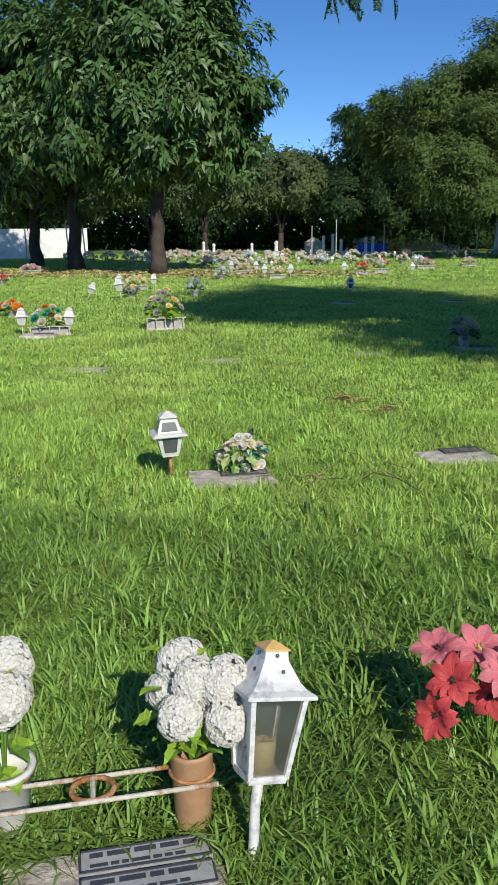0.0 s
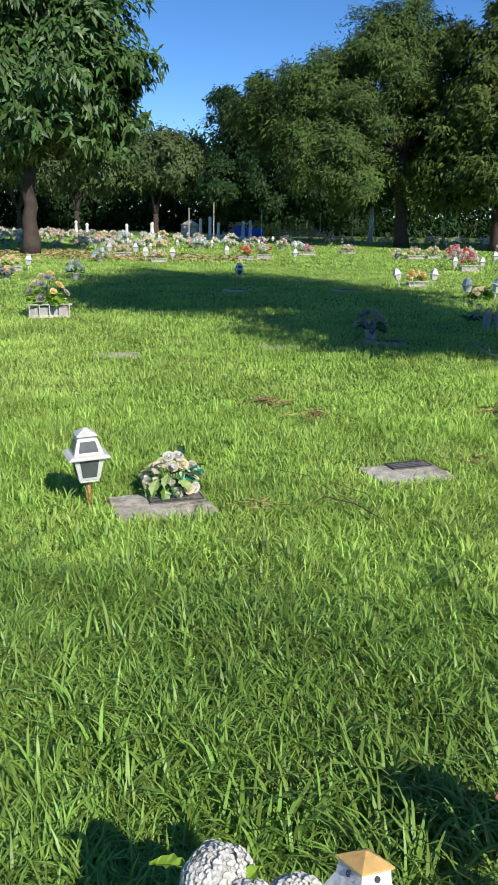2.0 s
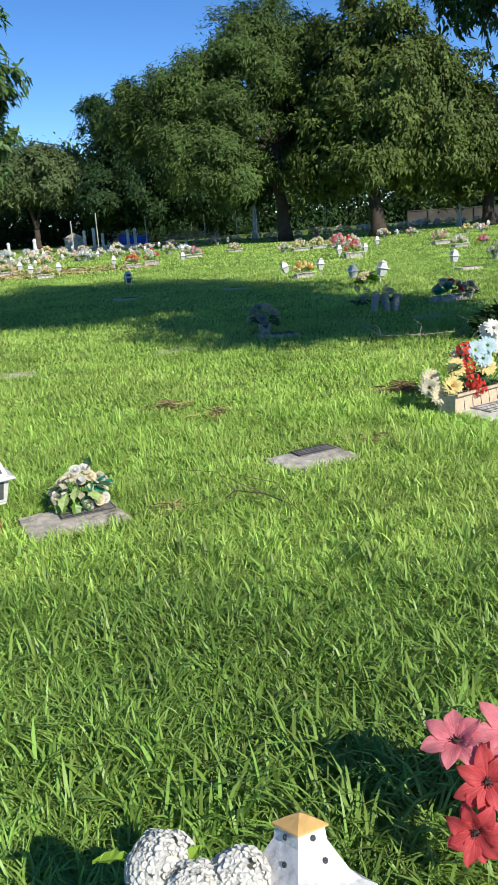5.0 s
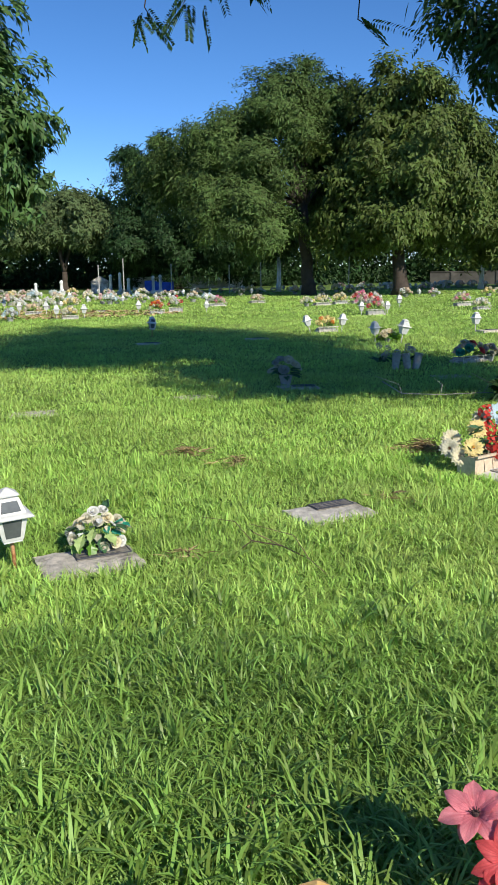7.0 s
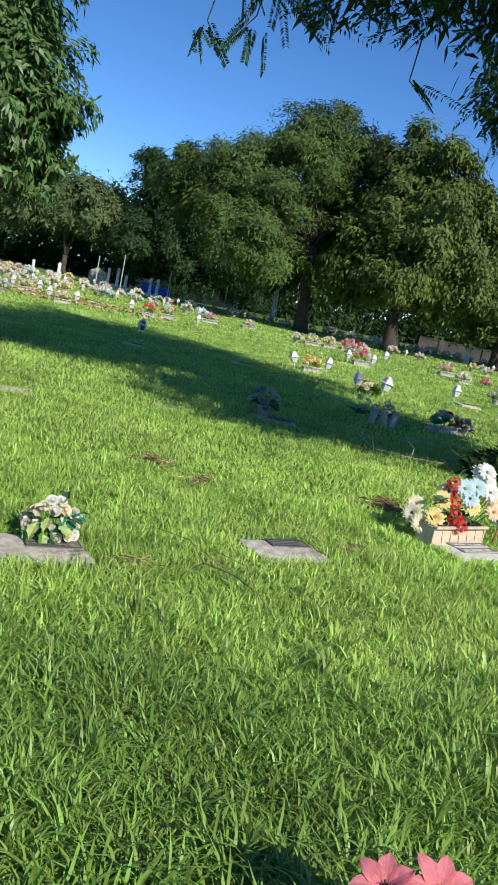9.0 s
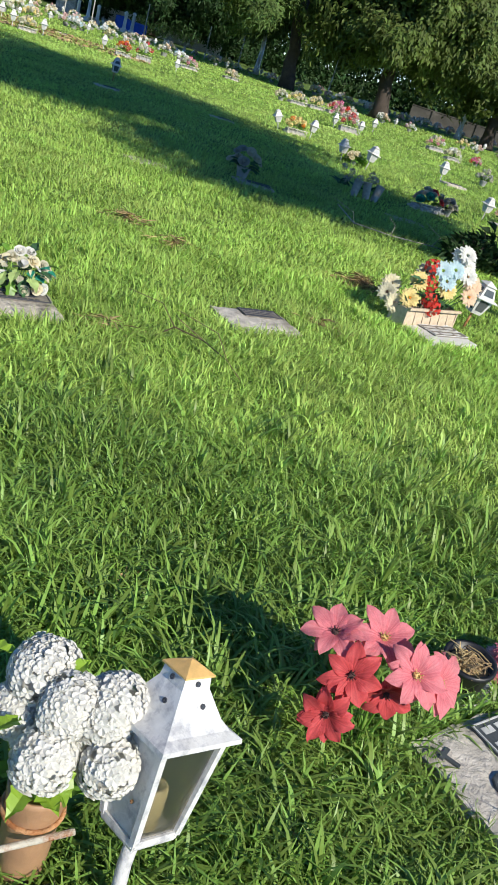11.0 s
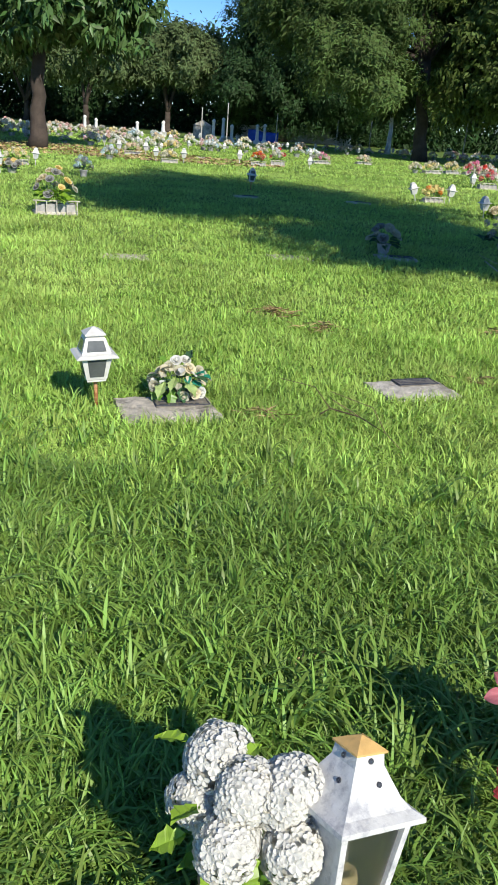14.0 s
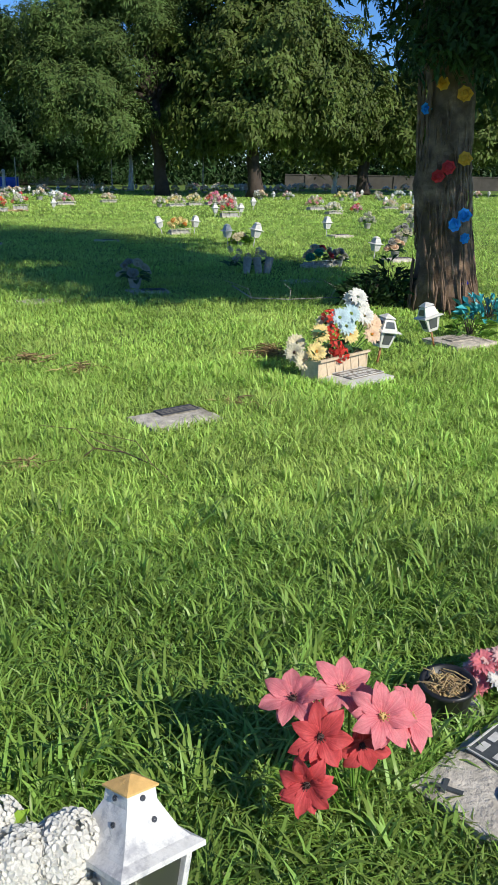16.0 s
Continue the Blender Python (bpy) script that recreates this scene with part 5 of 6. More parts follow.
def dry_pot():
    th = thing("flower_pot", pose(0.335, 2.32, 0, 4, -3, 0), "black plastic pot full of dry roots", "flower pot")
    part("pot", pot_mesh(0.05, 0.067, 0.118, 0.006), BLACK_PLASTIC, th, smooth=True)
    part("saucer", Mesh().lathe([(0.001, 0.022), (0.066, 0.022), (0.086, 0.042), (0.09, 0.042), (0.07, 0.0)], 20), WHITE_PAINT, th, "chipped white saucer", smooth=True)
    r = random.Random(2)
    m = Mesh()
    for k in range(90):
        a, q = r.uniform(0, 6.3), r.uniform(0, 0.05)
        p = Vector((q * math.cos(a), q * math.sin(a), 0.094 + r.uniform(0, 0.025)))
        d = Vector((r.uniform(-1, 1), r.uniform(-1, 1), r.uniform(-0.2, 0.4))) * 0.03
        m.tube([p - d, p + Vector((0, 0, 0.006)), p + d], [0.0014, 0.0018, 0.0012], 4)
    m.lathe([(0.058, 0.091), (0.03, 0.098), (0.001, 0.10)], 12)
    part("root_tangle", m, STRAW, th, "tangle of brown dry roots")


dry_pot()


def bouquet(name, m, width, height, colours, seed, label, n=12, kinds=("puff",), base="pot", leaf=STEM, category="artificial flowers", group="grave bouquets", size=0.06, leaf_len=0.12, leaf_n=14):
    """A mound of blooms and leaves over a low pot, box or basket."""
    th = thing(name, m, label, category, group)
    r = random.Random(seed)
    h0 = height * 0.3
    if base == "pot":
        part("pot", pot_mesh(width * 0.14, width * 0.2, h0 + 0.02, 0.004, 12), GREY_VASE, th, smooth=True)
    elif base == "box":
        part("plinth", Mesh().box((0, 0, 0.02), (width * 0.9, width * 0.42, 0.04)), PALE_STONE, th, "low pale plinth", bevel=0.006)
        part("trough", Mesh().box((0, 0, h0 * 0.45), (width * 0.8, width * 0.3, h0 * 0.7)), GREY_VASE, th, "grey cement trough")
        for k in range(5):
            part("baluster", Mesh().lathe([(0.007, 0.0), (0.010, h0 * 0.3), (0.006, h0 * 0.6), (0.009, h0)], 8), PALE_STONE, th, m=pose(-width * 0.42 + width * 0.21 * k, -width * 0.24, 0))
        part("rail", Mesh().box((0, -width * 0.24, h0 + 0.01), (width * 0.96, 0.014, 0.014)), PALE_STONE, th)
    st = Mesh()
    for i in range(n):
        a = i * 2.399963 + r.uniform(-0.3, 0.3)
        q = math.sqrt((i + 0.5) / n)
        x, y = width * 0.46 * q * math.cos(a), width * 0.3 * q * math.sin(a)
        z = h0 + (height - h0) * (1 - 0.75 * q * q) * r.uniform(0.8, 1.05)
        col = colours[i % len(colours)] if r.random() < 0.7 else r.choice(colours)
        d = (x * 1.5, y * 1.5 - 0.15, 0.25 + 0.1)
        part("flower", bloom(r.choice(kinds), col, r.randrange(3)), None, th, m=facing((x, y, z), d, size * r.uniform(0.8, 1.2), r.uniform(0, 6)))
        st.tube([(x * 0.15, y * 0.15, h0 * 0.8), (x * 0.6, y * 0.6, (z + h0) / 2), (x, y, z)], [0.003] * 3, 4)
    tagged(part("stem_mass", st, DARK_STEM, th), kind="stuff")
    pts = [((0, 0, h0 + height * 0.2 * r.random()), (math.cos(a) * 1.2, math.sin(a) * 0.9, r.uniform(-0.1, 0.9))) for a in [r.uniform(0, 6.3) for _ in range(leaf_n)]]
    pts = [((d[0] * width * 0.13, d[1] * width * 0.13, p[2]), d) for p, d in pts]
    part("foliage", leaf_spray(pts, leaf_len, leaf_len * 0.6, seed, leaf), leaf, th)
    return th


def white_bouquet():
    th = thing("white_bouquet", pose(-1.46, 4.40, 0.03, 0, 0, 20) @ Matrix.Scale(0.84, 4), "faded ivory roses with broad green leaves on a slab", "artificial flowers", "grave bouquets")
    part("pot", pot_mesh(0.05, 0.07, 0.06, 0.004, 12), SLATE, th, "dark low pot", smooth=True)
    r = random.Random(61)
    fl = [(-0.15, -0.06, 0.09), (0.09, -0.10, 0.06), (0.13, -0.05, 0.05), (-0.06, -0.02, 0.20), (0.0, -0.04, 0.18), (0.06, -0.03, 0.19), (-0.02, 0.0, 0.23), (0.15, 0.0, 0.13), (0.12, -0.01, 0.17), (-0.11, 0.0, 0.16), (0.04, 0.05, 0.22), (-0.16, 0.03, 0.11), (0.02, -0.11, 0.04)]
    for k, (x, y, z) in enumerate(fl):
        col = ("ivory", "cream", "white", "ivory")[k % 4]
        part("flower", bloom("rose", col, k % 3), None, th, "faded ivory rose", m=facing((x, y, z), (x, y - 0.15, z * 0.8), 0.036, k))
        part("stalk", Mesh().tube([(x * 0.2, y * 0.2, 0.04), (x * 0.7, y * 0.6, z * 0.5 + 0.02), (x, y, z)], [0.003] * 3, 4), DARK_STEM, th)
    lv = [((-0.09, -0.07, 0.12), (-0.4, -0.8, -0.5), PALE_LEAF), ((-0.03, -0.09, 0.145), (-0.3, -0.9, -0.2), PALE_LEAF), ((0.03, -0.09, 0.13), (0.5, -0.8, -0.4), PALE_LEAF), ((-0.05, -0.10, 0.09), (-0.1, -0.6, -0.9), STEM), ((-0.12, -0.06, 0.08), (-0.3, -0.5, -0.9), STEM),
          ((0.07, -0.06, 0.15), (0.6, -0.7, 0.2), DARK_STEM), ((0.0, -0.08, 0.1), (0.2, -0.6, -0.7), DARK_STEM), ((-0.1, 0.0, 0.13), (-1, -0.2, 0.3), DARK_STEM), ((0.12, 0.02, 0.16), (1, 0.0, 0.3), STEM), ((-0.07, 0.02, 0.2), (-0.7, 0.0, 0.8), STEM), ((0.05, 0.04, 0.2), (0.3, 0.3, 0.9), DARK_STEM)]
    for k, (p, d, m_) in enumerate(lv):
        part("leaf", leaf_spray([(p, d)], 0.105, 0.085, 90 + k, m_), m_, th)
    for k, (p, d) in enumerate((((0.1, -0.05, 0.16), (0.4, -0.6, 0.5)), ((0.08, -0.07, 0.12), (0.5, -0.7, 0.1)), ((0.13, -0.02, 0.14), (0.8, -0.5, 0.2)), ((0.04, -0.08, 0.15), (0.1, -0.9, 0.0)))):
        part("leaf", leaf_spray([(p, d)], 0.075, 0.065, 120 + k, PET["teal"]), PET["teal"], th, "sea-green cloth leaf")
    for k in range(22):
        a = k * 2.399963
        q = 0.15 * math.sqrt((k + 0.5) / 22)
        p = (q * math.cos(a), 0.7 * q * math.sin(a) - 0.02, 0.21 - 4.5 * q * q + r.uniform(-0.02, 0.02))
        part("cloth_petal", leaf_spray([(p, (math.cos(a) + r.uniform(-0.5, 0.5), math.sin(a) - 0.5, r.uniform(-0.5, 0.5)))], 0.06, 0.05, 140 + k, PET["ivory"], jag=False), PET[("ivory", "cream", "white")[k % 3]], th, "crumpled ivory cloth petal")
    r2 = [((r.uniform(-0.1, 0.1), r.uniform(-0.04, 0.06), r.uniform(0.05, 0.15)), (r.uniform(-1, 1), r.uniform(-0.8, 0.8), r.uniform(0, 0.8))) for _ in range(16)]
    part("foliage", leaf_spray(r2, 0.08, 0.05, 130, DARK_STEM), DARK_STEM, th)


white_bouquet()
bouquet("small_pink_bouquet", pose(0.50, 2.38, 0.0), 0.17, 0.145, ["pink", "blush", "pink", "white"], 62, "small pink and white flower bunch beside a pot", 13, ("daisy",), "pot", STEM, size=0.042, leaf_len=0.05)


def flower_basket():
    rz = 38
    m = pose(0.86, 6.09, 0, 0, 0, rz)
    th = thing("flower_basket", m, "plank basket of yellow, red, pale blue and peach artificial flowers", "artificial flowers", "grave bouquets")
    inv = m.inverted()
    # planks of the long sides and ends
    for s in (-1, 1):
        for k in range(6):
            part("plank", Mesh().box((0, 0, 0.075), (0.075, 0.012, 0.13), taper=1.12), WICKER, th, m=pose(-0.215 + 0.086 * k, s * 0.075, 0.0, s * 8, 0, 0))
        part("rim", Mesh().box((0, s * 0.087, 0.146), (0.54, 0.018, 0.016)), WICKER, th)
    for s in (-1, 1):
        part("end_board", Mesh().box((s * 0.262, 0, 0.075), (0.012, 0.15, 0.13)), WICKER, th)
    part("bottom_board", Mesh().box((0, 0, 0.018), (0.52, 0.13, 0.02)), WICKER, th)
    fl = [("ivory", .56, 6.05, .17), ("cream", .62, 5.98, .13), ("yellow", .74, 6.05, .30), ("yellow", .70, 5.97, .19), ("red", .85, 6.05, .20), ("red", .82, 6.08, .30), ("red", .81, 6.12, .40), ("ice", .88, 6.10, .40), ("ice", .93, 6.10, .34), ("white", 1.02, 6.18, .53), ("white", 1.05, 6.2, .45),
          ("yellow", .96, 6.12, .28), ("peach", 1.10, 6.2, .37), ("peach", 1.14, 6.2, .26), ("cream", .58, 6.1, .22), ("ice", .97, 6.14, .42), ("white", 1.07, 6.16, .40), ("red", .88, 6.0, .16), ("ivory", .80, 6.2, .34), ("peach", 1.16, 6.26, .33), ("white", .99, 6.22, .5)]
    st = Mesh()
    for i, (col, x, y, z) in enumerate(fl):
        p = inv @ Vector((x, y, z))
        d = inv.to_3x3() @ Vector(((x - 0.86) * 0.6 + 0.1, -0.75, 0.35 + (z - 0.2)))
        kind = "puff" if col == "red" else "daisy"
        f = part("flower", bloom(kind, col, i % 3), None, th, col + " cloth flower", m=facing(p, d, 0.078 if kind != "puff" else 0.062, i * 0.9))
        if kind == "daisy" and col not in ("ice", "white"):
            part("flower_centre", heart_mesh("dark" if col in ("ivory", "cream") else "orange"), None, f)
        part("stalk", Mesh().tube([(p.x * 0.3, 0, 0.08), (p.x * 0.7, p.y * 0.5, (p.z + 0.1) / 2), p], [0.003] * 3, 4), DARK_STEM, th)
    r = random.Random(8)
    pts = [((r.uniform(-0.22, 0.22), 0, r.uniform(0.12, 0.3)), (r.uniform(-1, 1), r.uniform(-1, 1), r.uniform(-0.1, 0.8))) for _ in range(26)]
    part("foliage", leaf_spray(pts, 0.11, 0.06, 8, DARK_STEM), DARK_STEM, th)


flower_basket()

# graves of the middle distance: place, width, height, colours, base, label
MID = [
    (-0.58, 10.35, 0.4, 0.36, ["ivory", "grey", "ivory"], "pot", "grey-white roses in a vase in tree shade", "puff"),
    (2.05, 12.6, 0.6, 0.3, ["coral", "ivory", "teal", "ivory", "peach"], "box", "coral, ivory and turquoise flowers on a slab", "puff"),
    (2.35, 12.65, 0.3, 0.24, ["grey", "ivory"], "pot", "withered brown flowers beside a slab", "puff"),
    (3.5, 13.7, 0.35, 0.34, ["grey", "peach"], "pot", "withered flowers behind a lantern", "puff"),
    (0.22, 18.45, 0.5, 0.36, ["yellow", "orange", "yellow"], "box", "yellow and orange flowers in a low white planter", "puff"),
    (1.25, 15.9, 0.34, 0.22, ["cream", "cream"], "pot", "low yellow-green plant between two lanterns", "puff"),
    (1.85, 24.5, 0.72, 0.62, ["magenta", "pink", "coral", "white"], "box", "tall pink and red flowers in a white planter", "puff"),
    (1.6, 26.2, 0.5, 0.75, ["magenta", "magenta", "pink"], "pot", "bright magenta bouquet in a vase", "puff"),
    (4.77, 20.4, 0.45, 0.36, ["ivory", "grey"], "pot", "dry brownish bouquet on the lawn", "puff"),
    (5.24, 26.4, 0.7, 0.45, ["cream", "white"], "box", "cream and white flowers in a planter", "puff"),
    (5.19, 29.0, 0.85, 0.55, ["magenta", "ivory", "peach", "white"], "box", "pink, peach and white flowers", "puff"),
    (6.2, 27.3, 0.5, 0.3, ["red", "magenta"], "pot", "red bouquet low in the grass", "puff"),
    (8.1, 30.2, 0.8, 0.4, ["white", "ivory", "peach"], "box", "white and peach flowers", "puff"),
    (7.85, 27.3, 0.6, 0.35, ["yellow", "white"], "box", "yellow and white flowers", "puff"),
    (5.93, 20.5, 0.5, 0.4, ["grey", "ivory"], "pot", "dark withered bouquet on a white slab", "puff"),
    (-4.87, 11.15, 0.62, 0.58, ["yellow", "ivory", "grey", "ivory", "cream"], "box", "yellow-green foliage and pale roses in a balustered planter", "puff"),
    (-6.15, 10.15, 0.62, 0.42, ["ivory", "orange", "teal", "cream", "white"], "box", "orange, ivory and turquoise flowers behind a white slab", "puff"),
    (-9.0, 19.0, 0.6, 0.36, ["yellow", "cream"], "box", "yellow flowers between two lanterns", "puff"),
    (-6.75, 17.2, 0.4, 0.4, ["grey", "ice"], "pot", "blue-grey bouquet in tree shade", "puff"),
    (-8.2, 12.3, 0.5, 0.3, ["orange", "ivory"], "pot", "orange bouquet on the lawn", "puff"),
    (-8.0, 16.6, 0.5, 0.3, ["yellow", "grey"], "pot", "yellow-grey bouquet in tree shade", "puff"),
    (-16.5, 26.2, 0.9, 0.4, ["magenta", "white", "pink"], "box", "magenta and white flowers under a tree", "puff"),
    (-13.6, 20.1, 0.5, 0.3, ["coral", "white"], "pot", "coral and white bouquet on the lawn", "puff"),
    (-6.9, 24.3, 0.62, 0.42, ["cream", "ivory", "yellow"], "box", "cream flowers between two lanterns", "puff"),
    (-8.75, 26.8, 0.7, 0.45, ["ivory", "peach"], "box", "ivory and peach flowers between two lanterns", "puff"),
    (-4.75, 26.6, 0.6, 0.5, ["red", "orange", "coral"], "box", "fiery red flowers in a planter", "puff"),
    (-4.3, 27.6, 0.6, 0.6, ["coral", "pink", "white"], "box", "coral flowers in a tall planter", "puff"),
    (-8.4, 23.6, 0.6, 0.4, ["ice", "grey", "white"], "pot", "blue-white bouquet on a slab", "puff"),
    (-3.3, 31.3, 0.9, 0.45, ["magenta", "white", "grey", "pink"], "box", "pink and white flowers in a row", "puff"),
    (-1.9, 33.6, 0.8, 0.4, ["peach", "ivory"], "box", "peach flowers in a row", "puff"),
    (4.35, 13.3, 0.4, 0.32, ["red", "coral"], "pot", "red bouquet on the lawn", "puff"),
    (4.5, 16.6, 0.5, 0.34, ["ivory", "grey"], "pot", "withered ivory bouquet on the lawn", "puff"),
    (7.4, 22.4, 0.6, 0.4, ["yellow", "white"], "box", "yellow and white flowers in a planter", "puff"),
    (0.0, 30.2, 0.6, 0.4, ["cream", "white"], "pot", "white and cream bouquet", "puff"),
    (0.55, 30.8, 0.9, 0.45, ["cream", "ivory", "yellow", "grey"], "box", "cream and yellow flowers in a row", "puff"),
    (1.25, 31.6, 0.8, 0.5, ["yellow", "cream"], "box", "pale yellow flowers in a row", "puff"),
    (2.0, 32.2, 0.9, 0.5, ["coral", "peach", "pink"], "box", "coral and peach flowers in a row", "puff"),
    (2.6, 32.9, 0.8, 0.45, ["red", "peach", "white"], "box", "red and peach flowers in a row", "puff"),
]
for k, (x, y, w_, h_, cols, base, lab, kd) in enumerate(MID):
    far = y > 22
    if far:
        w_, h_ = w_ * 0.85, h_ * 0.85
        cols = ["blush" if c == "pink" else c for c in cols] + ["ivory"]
    # tree shade is put into leaf colour here; withered ones are dark too
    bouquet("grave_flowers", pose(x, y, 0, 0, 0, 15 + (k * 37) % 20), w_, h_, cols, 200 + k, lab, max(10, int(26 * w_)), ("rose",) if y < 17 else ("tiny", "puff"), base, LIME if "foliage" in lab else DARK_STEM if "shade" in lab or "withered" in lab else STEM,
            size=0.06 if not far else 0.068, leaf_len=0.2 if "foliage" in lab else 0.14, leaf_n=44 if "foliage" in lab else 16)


def vase_row():
    th = thing("vase_group", pose(0.9, 11.75, 0, 0, 0, 12), "three tall grey cement vases with drooping grey flowers", "vases")
    for x, lean in ((-0.02, 3), (0.16, -2), (0.27, 5)):
        v = part("vase", pot_mesh(0.045, 0.058, 0.22, 0.004, 14), GREY_VASE, th, smooth=True, m=pose(x, 0, 0, -8, lean * 3, 0))
    r = random.Random(4)
    for k in range(9):
        part("flower", bloom("puff", "grey", k % 3), None, th, "faded grey bloom", m=facing((-0.2 + r.uniform(-0.06, 0.5), 0.06 + r.uniform(-0.03, 0.1), 0.14 + r.uniform(0, 0.2)), (r.uniform(-0.5, 0.5), -0.8, 0.5), 0.05))
    pts = [((r.uniform(-0.25, 0.35), 0.08, 0.1), (r.uniform(-1, 1), r.uniform(-0.6, 0.6), r.uniform(0.3, 1))) for _ in range(18)]
    part("foliage", leaf_spray(pts, 0.16, 0.07, 3, DARK_STEM), DARK_STEM, th)


vase_row()

# far rows of flower graves along the lawn
PALETTES = [["ivory", "white", "peach"], ["peach", "white", "blush"], ["blush", "ivory", "ivory"], ["yellow", "cream", "white"], ["white", "ivory"], ["peach", "ivory", "white"], ["ivory", "blush", "white"], ["cream", "ivory", "grey"], ["cream", "yellow"], ["ice", "white"]]
WORDS = ["ivory and peach", "peach and white", "rosy and ivory", "yellow and cream", "white", "pale peach", "rosy and white", "cream and grey", "cream and yellow", "pale blue and white"]
rf = random.Random(77)
PROTO = [bouquet("grave_flowers", pose(-40 - 2 * k, 40, 0), 0.8, 0.5, p, 400 + k, WORDS[k] + " artificial flowers on a far grave", 10, ("tiny",), "pot", STEM, group="far grave rows", size=0.10, leaf_len=0.22, leaf_n=12) for k, p in enumerate(PALETTES)]
spots = []
for row, (x0, x1, y0, slope, step) in enumerate(((-13.5, -8.5, 30.5, 0.1, 0.85), (-15.5, -7.0, 33.5, 0.1, 0.8), (-17, -6.0, 37.0, 0.12, 0.85), (-19, -5.0, 41.0, 0.12, 0.95), (-22, -9.0, 45.5, 0.1, 1.0), (-7.5, -3.5, 34.5, 0.35, 0.9), (-6.5, 9.0, 41.5, 0.45, 0.95), (-4.5, 14.0, 46.5, 0.4, 1.05), (4.5, 14, 37.0, 0.1, 1.2), (3.5, 16, 51.0, 0.2, 1.2), (9.5, 17, 41.0, 0.15, 1.2))):
    x = x0
    while x < x1:
        if rf.random() < 0.86:
            spots.append((x + rf.uniform(-0.2, 0.2), y0 + slope * (x - x0) + rf.uniform(-0.6, 0.6)))
        x += step * rf.uniform(0.7, 1.3)
for i, (x, y) in enumerate(spots):
    p = PROTO[rf.randrange(len(PROTO))]
    copy_thing(p, pose(x, y, 0, 0, 0, rf.uniform(-30, 40)) @ Matrix.Scale(rf.uniform(0.5, 0.88), 4))
    if i % 2 == 0:
        copy_thing(LAN_PALE, pose(x + 0.55, y - 0.1, 0, 0, rf.uniform(-5, 5), rf.uniform(0, 40)) @ Matrix.Scale(rf.uniform(0.8, 1.1), 4))["label"] = "white lantern in a far grave row"
for k, p in enumerate(PROTO):
    p.matrix_basis = pose(-20.5 + 0.9 * k, 36.0 + 0.3 * k, 0, 0, 0, 10 * k)


# ---------- loose things on the lawn ----------
def fallen_branch(pts, rad, label, wood=BARK):
    th = thing("fallen_branch", pose(0, 0, 0), label, "branch", "fallen branches")
    part("stem", Mesh().tube(pts, [rad * (1 - 0.5 * i / (len(pts) - 1)) for i in range(len(pts))], 6), wood, th, smooth=True)
    r = random.Random(len(pts) + int(rad * 1e4))
    for k in range(3):
        p = Vector(pts[1 + k % (len(pts) - 2)])
        part("twig", Mesh().tube([p, p + Vector((r.uniform(-0.15, 0.1), r.uniform(-0.1, 0.1), 0.1)), p + Vector((r.uniform(-0.3, 0.2), 0.05, r.uniform(0.05, 0.22)))], [rad * 0.6, rad * 0.5, rad * 0.3], 5), wood, th)


fallen_branch([(0.5, 9.75, 0.12), (0.66, 9.3, 0.05), (1.05, 9.2, 0.05), (1.5, 9.25, 0.06), (1.85, 9.4, 0.04)], 0.007, "thin bleached fallen branch on the grass", DRY_WOOD)
fallen_branch([(-0.78, 4.35, 0.02), (-0.7, 4.42, 0.065), (-0.55, 4.33, 0.07), (-0.42, 4.2, 0.05), (-0.33, 4.05, 0.02)], 0.004, "thin curved dry twig in the grass")


def shrub(x, y, w_, h_, material, seed, label, n=260, ln=0.14):
    th = thing("shrub", pose(x, y, 0), label, "plant", "low shrubs")
    r = np.random.default_rng(seed)
    a = r.uniform(0, 6.28, n)
    q = np.sqrt(r.random(n))
    P = np.stack([w_ * q * np.cos(a), w_ * 0.7 * q * np.sin(a), h_ * r.random(n) * (1 - 0.5 * q)], 1)
    A = np.stack([np.cos(a) * 0.8, np.sin(a) * 0.8, r.uniform(0.2, 1.2, n)], 1) + r.normal(size=(n, 3)) * 0.3
    part("foliage", leaves("foliage", P, A, ln * r.uniform(0.7, 1.3, n), ln * 0.3 * r.uniform(0.7, 1.3, n), material, 0.3, seed), material, th)
    st = Mesh()
    for k in range(7):
        t = k * 0.9
        st.tube([(0, 0, 0), (w_ * 0.3 * math.cos(t), w_ * 0.2 * math.sin(t), h_ * 0.5), (w_ * 0.6 * math.cos(t), w_ * 0.4 * math.sin(t), h_ * 0.85)], [0.007, 0.005, 0.003], 5)
    tagged(part("stem_mass", st, BARK_DARK, th), kind="stuff")


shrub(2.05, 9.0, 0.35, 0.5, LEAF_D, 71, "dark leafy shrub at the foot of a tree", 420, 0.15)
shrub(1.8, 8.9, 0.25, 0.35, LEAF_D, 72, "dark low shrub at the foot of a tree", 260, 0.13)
shrub(2.8, 8.1, 0.26, 0.28, RIBBON["teal"], 73, "turquoise tinsel foliage at the foot of a tree", 130, 0.16)
shrub(2.3, 7.3, 0.16, 0.24, STEM, 74, "small leafy plant on a slab", 110, 0.11)
shrub(1.25, 16.0, 0.2, 0.26, LIME, 75, "yellow-green low plant between lanterns", 140, 0.13)


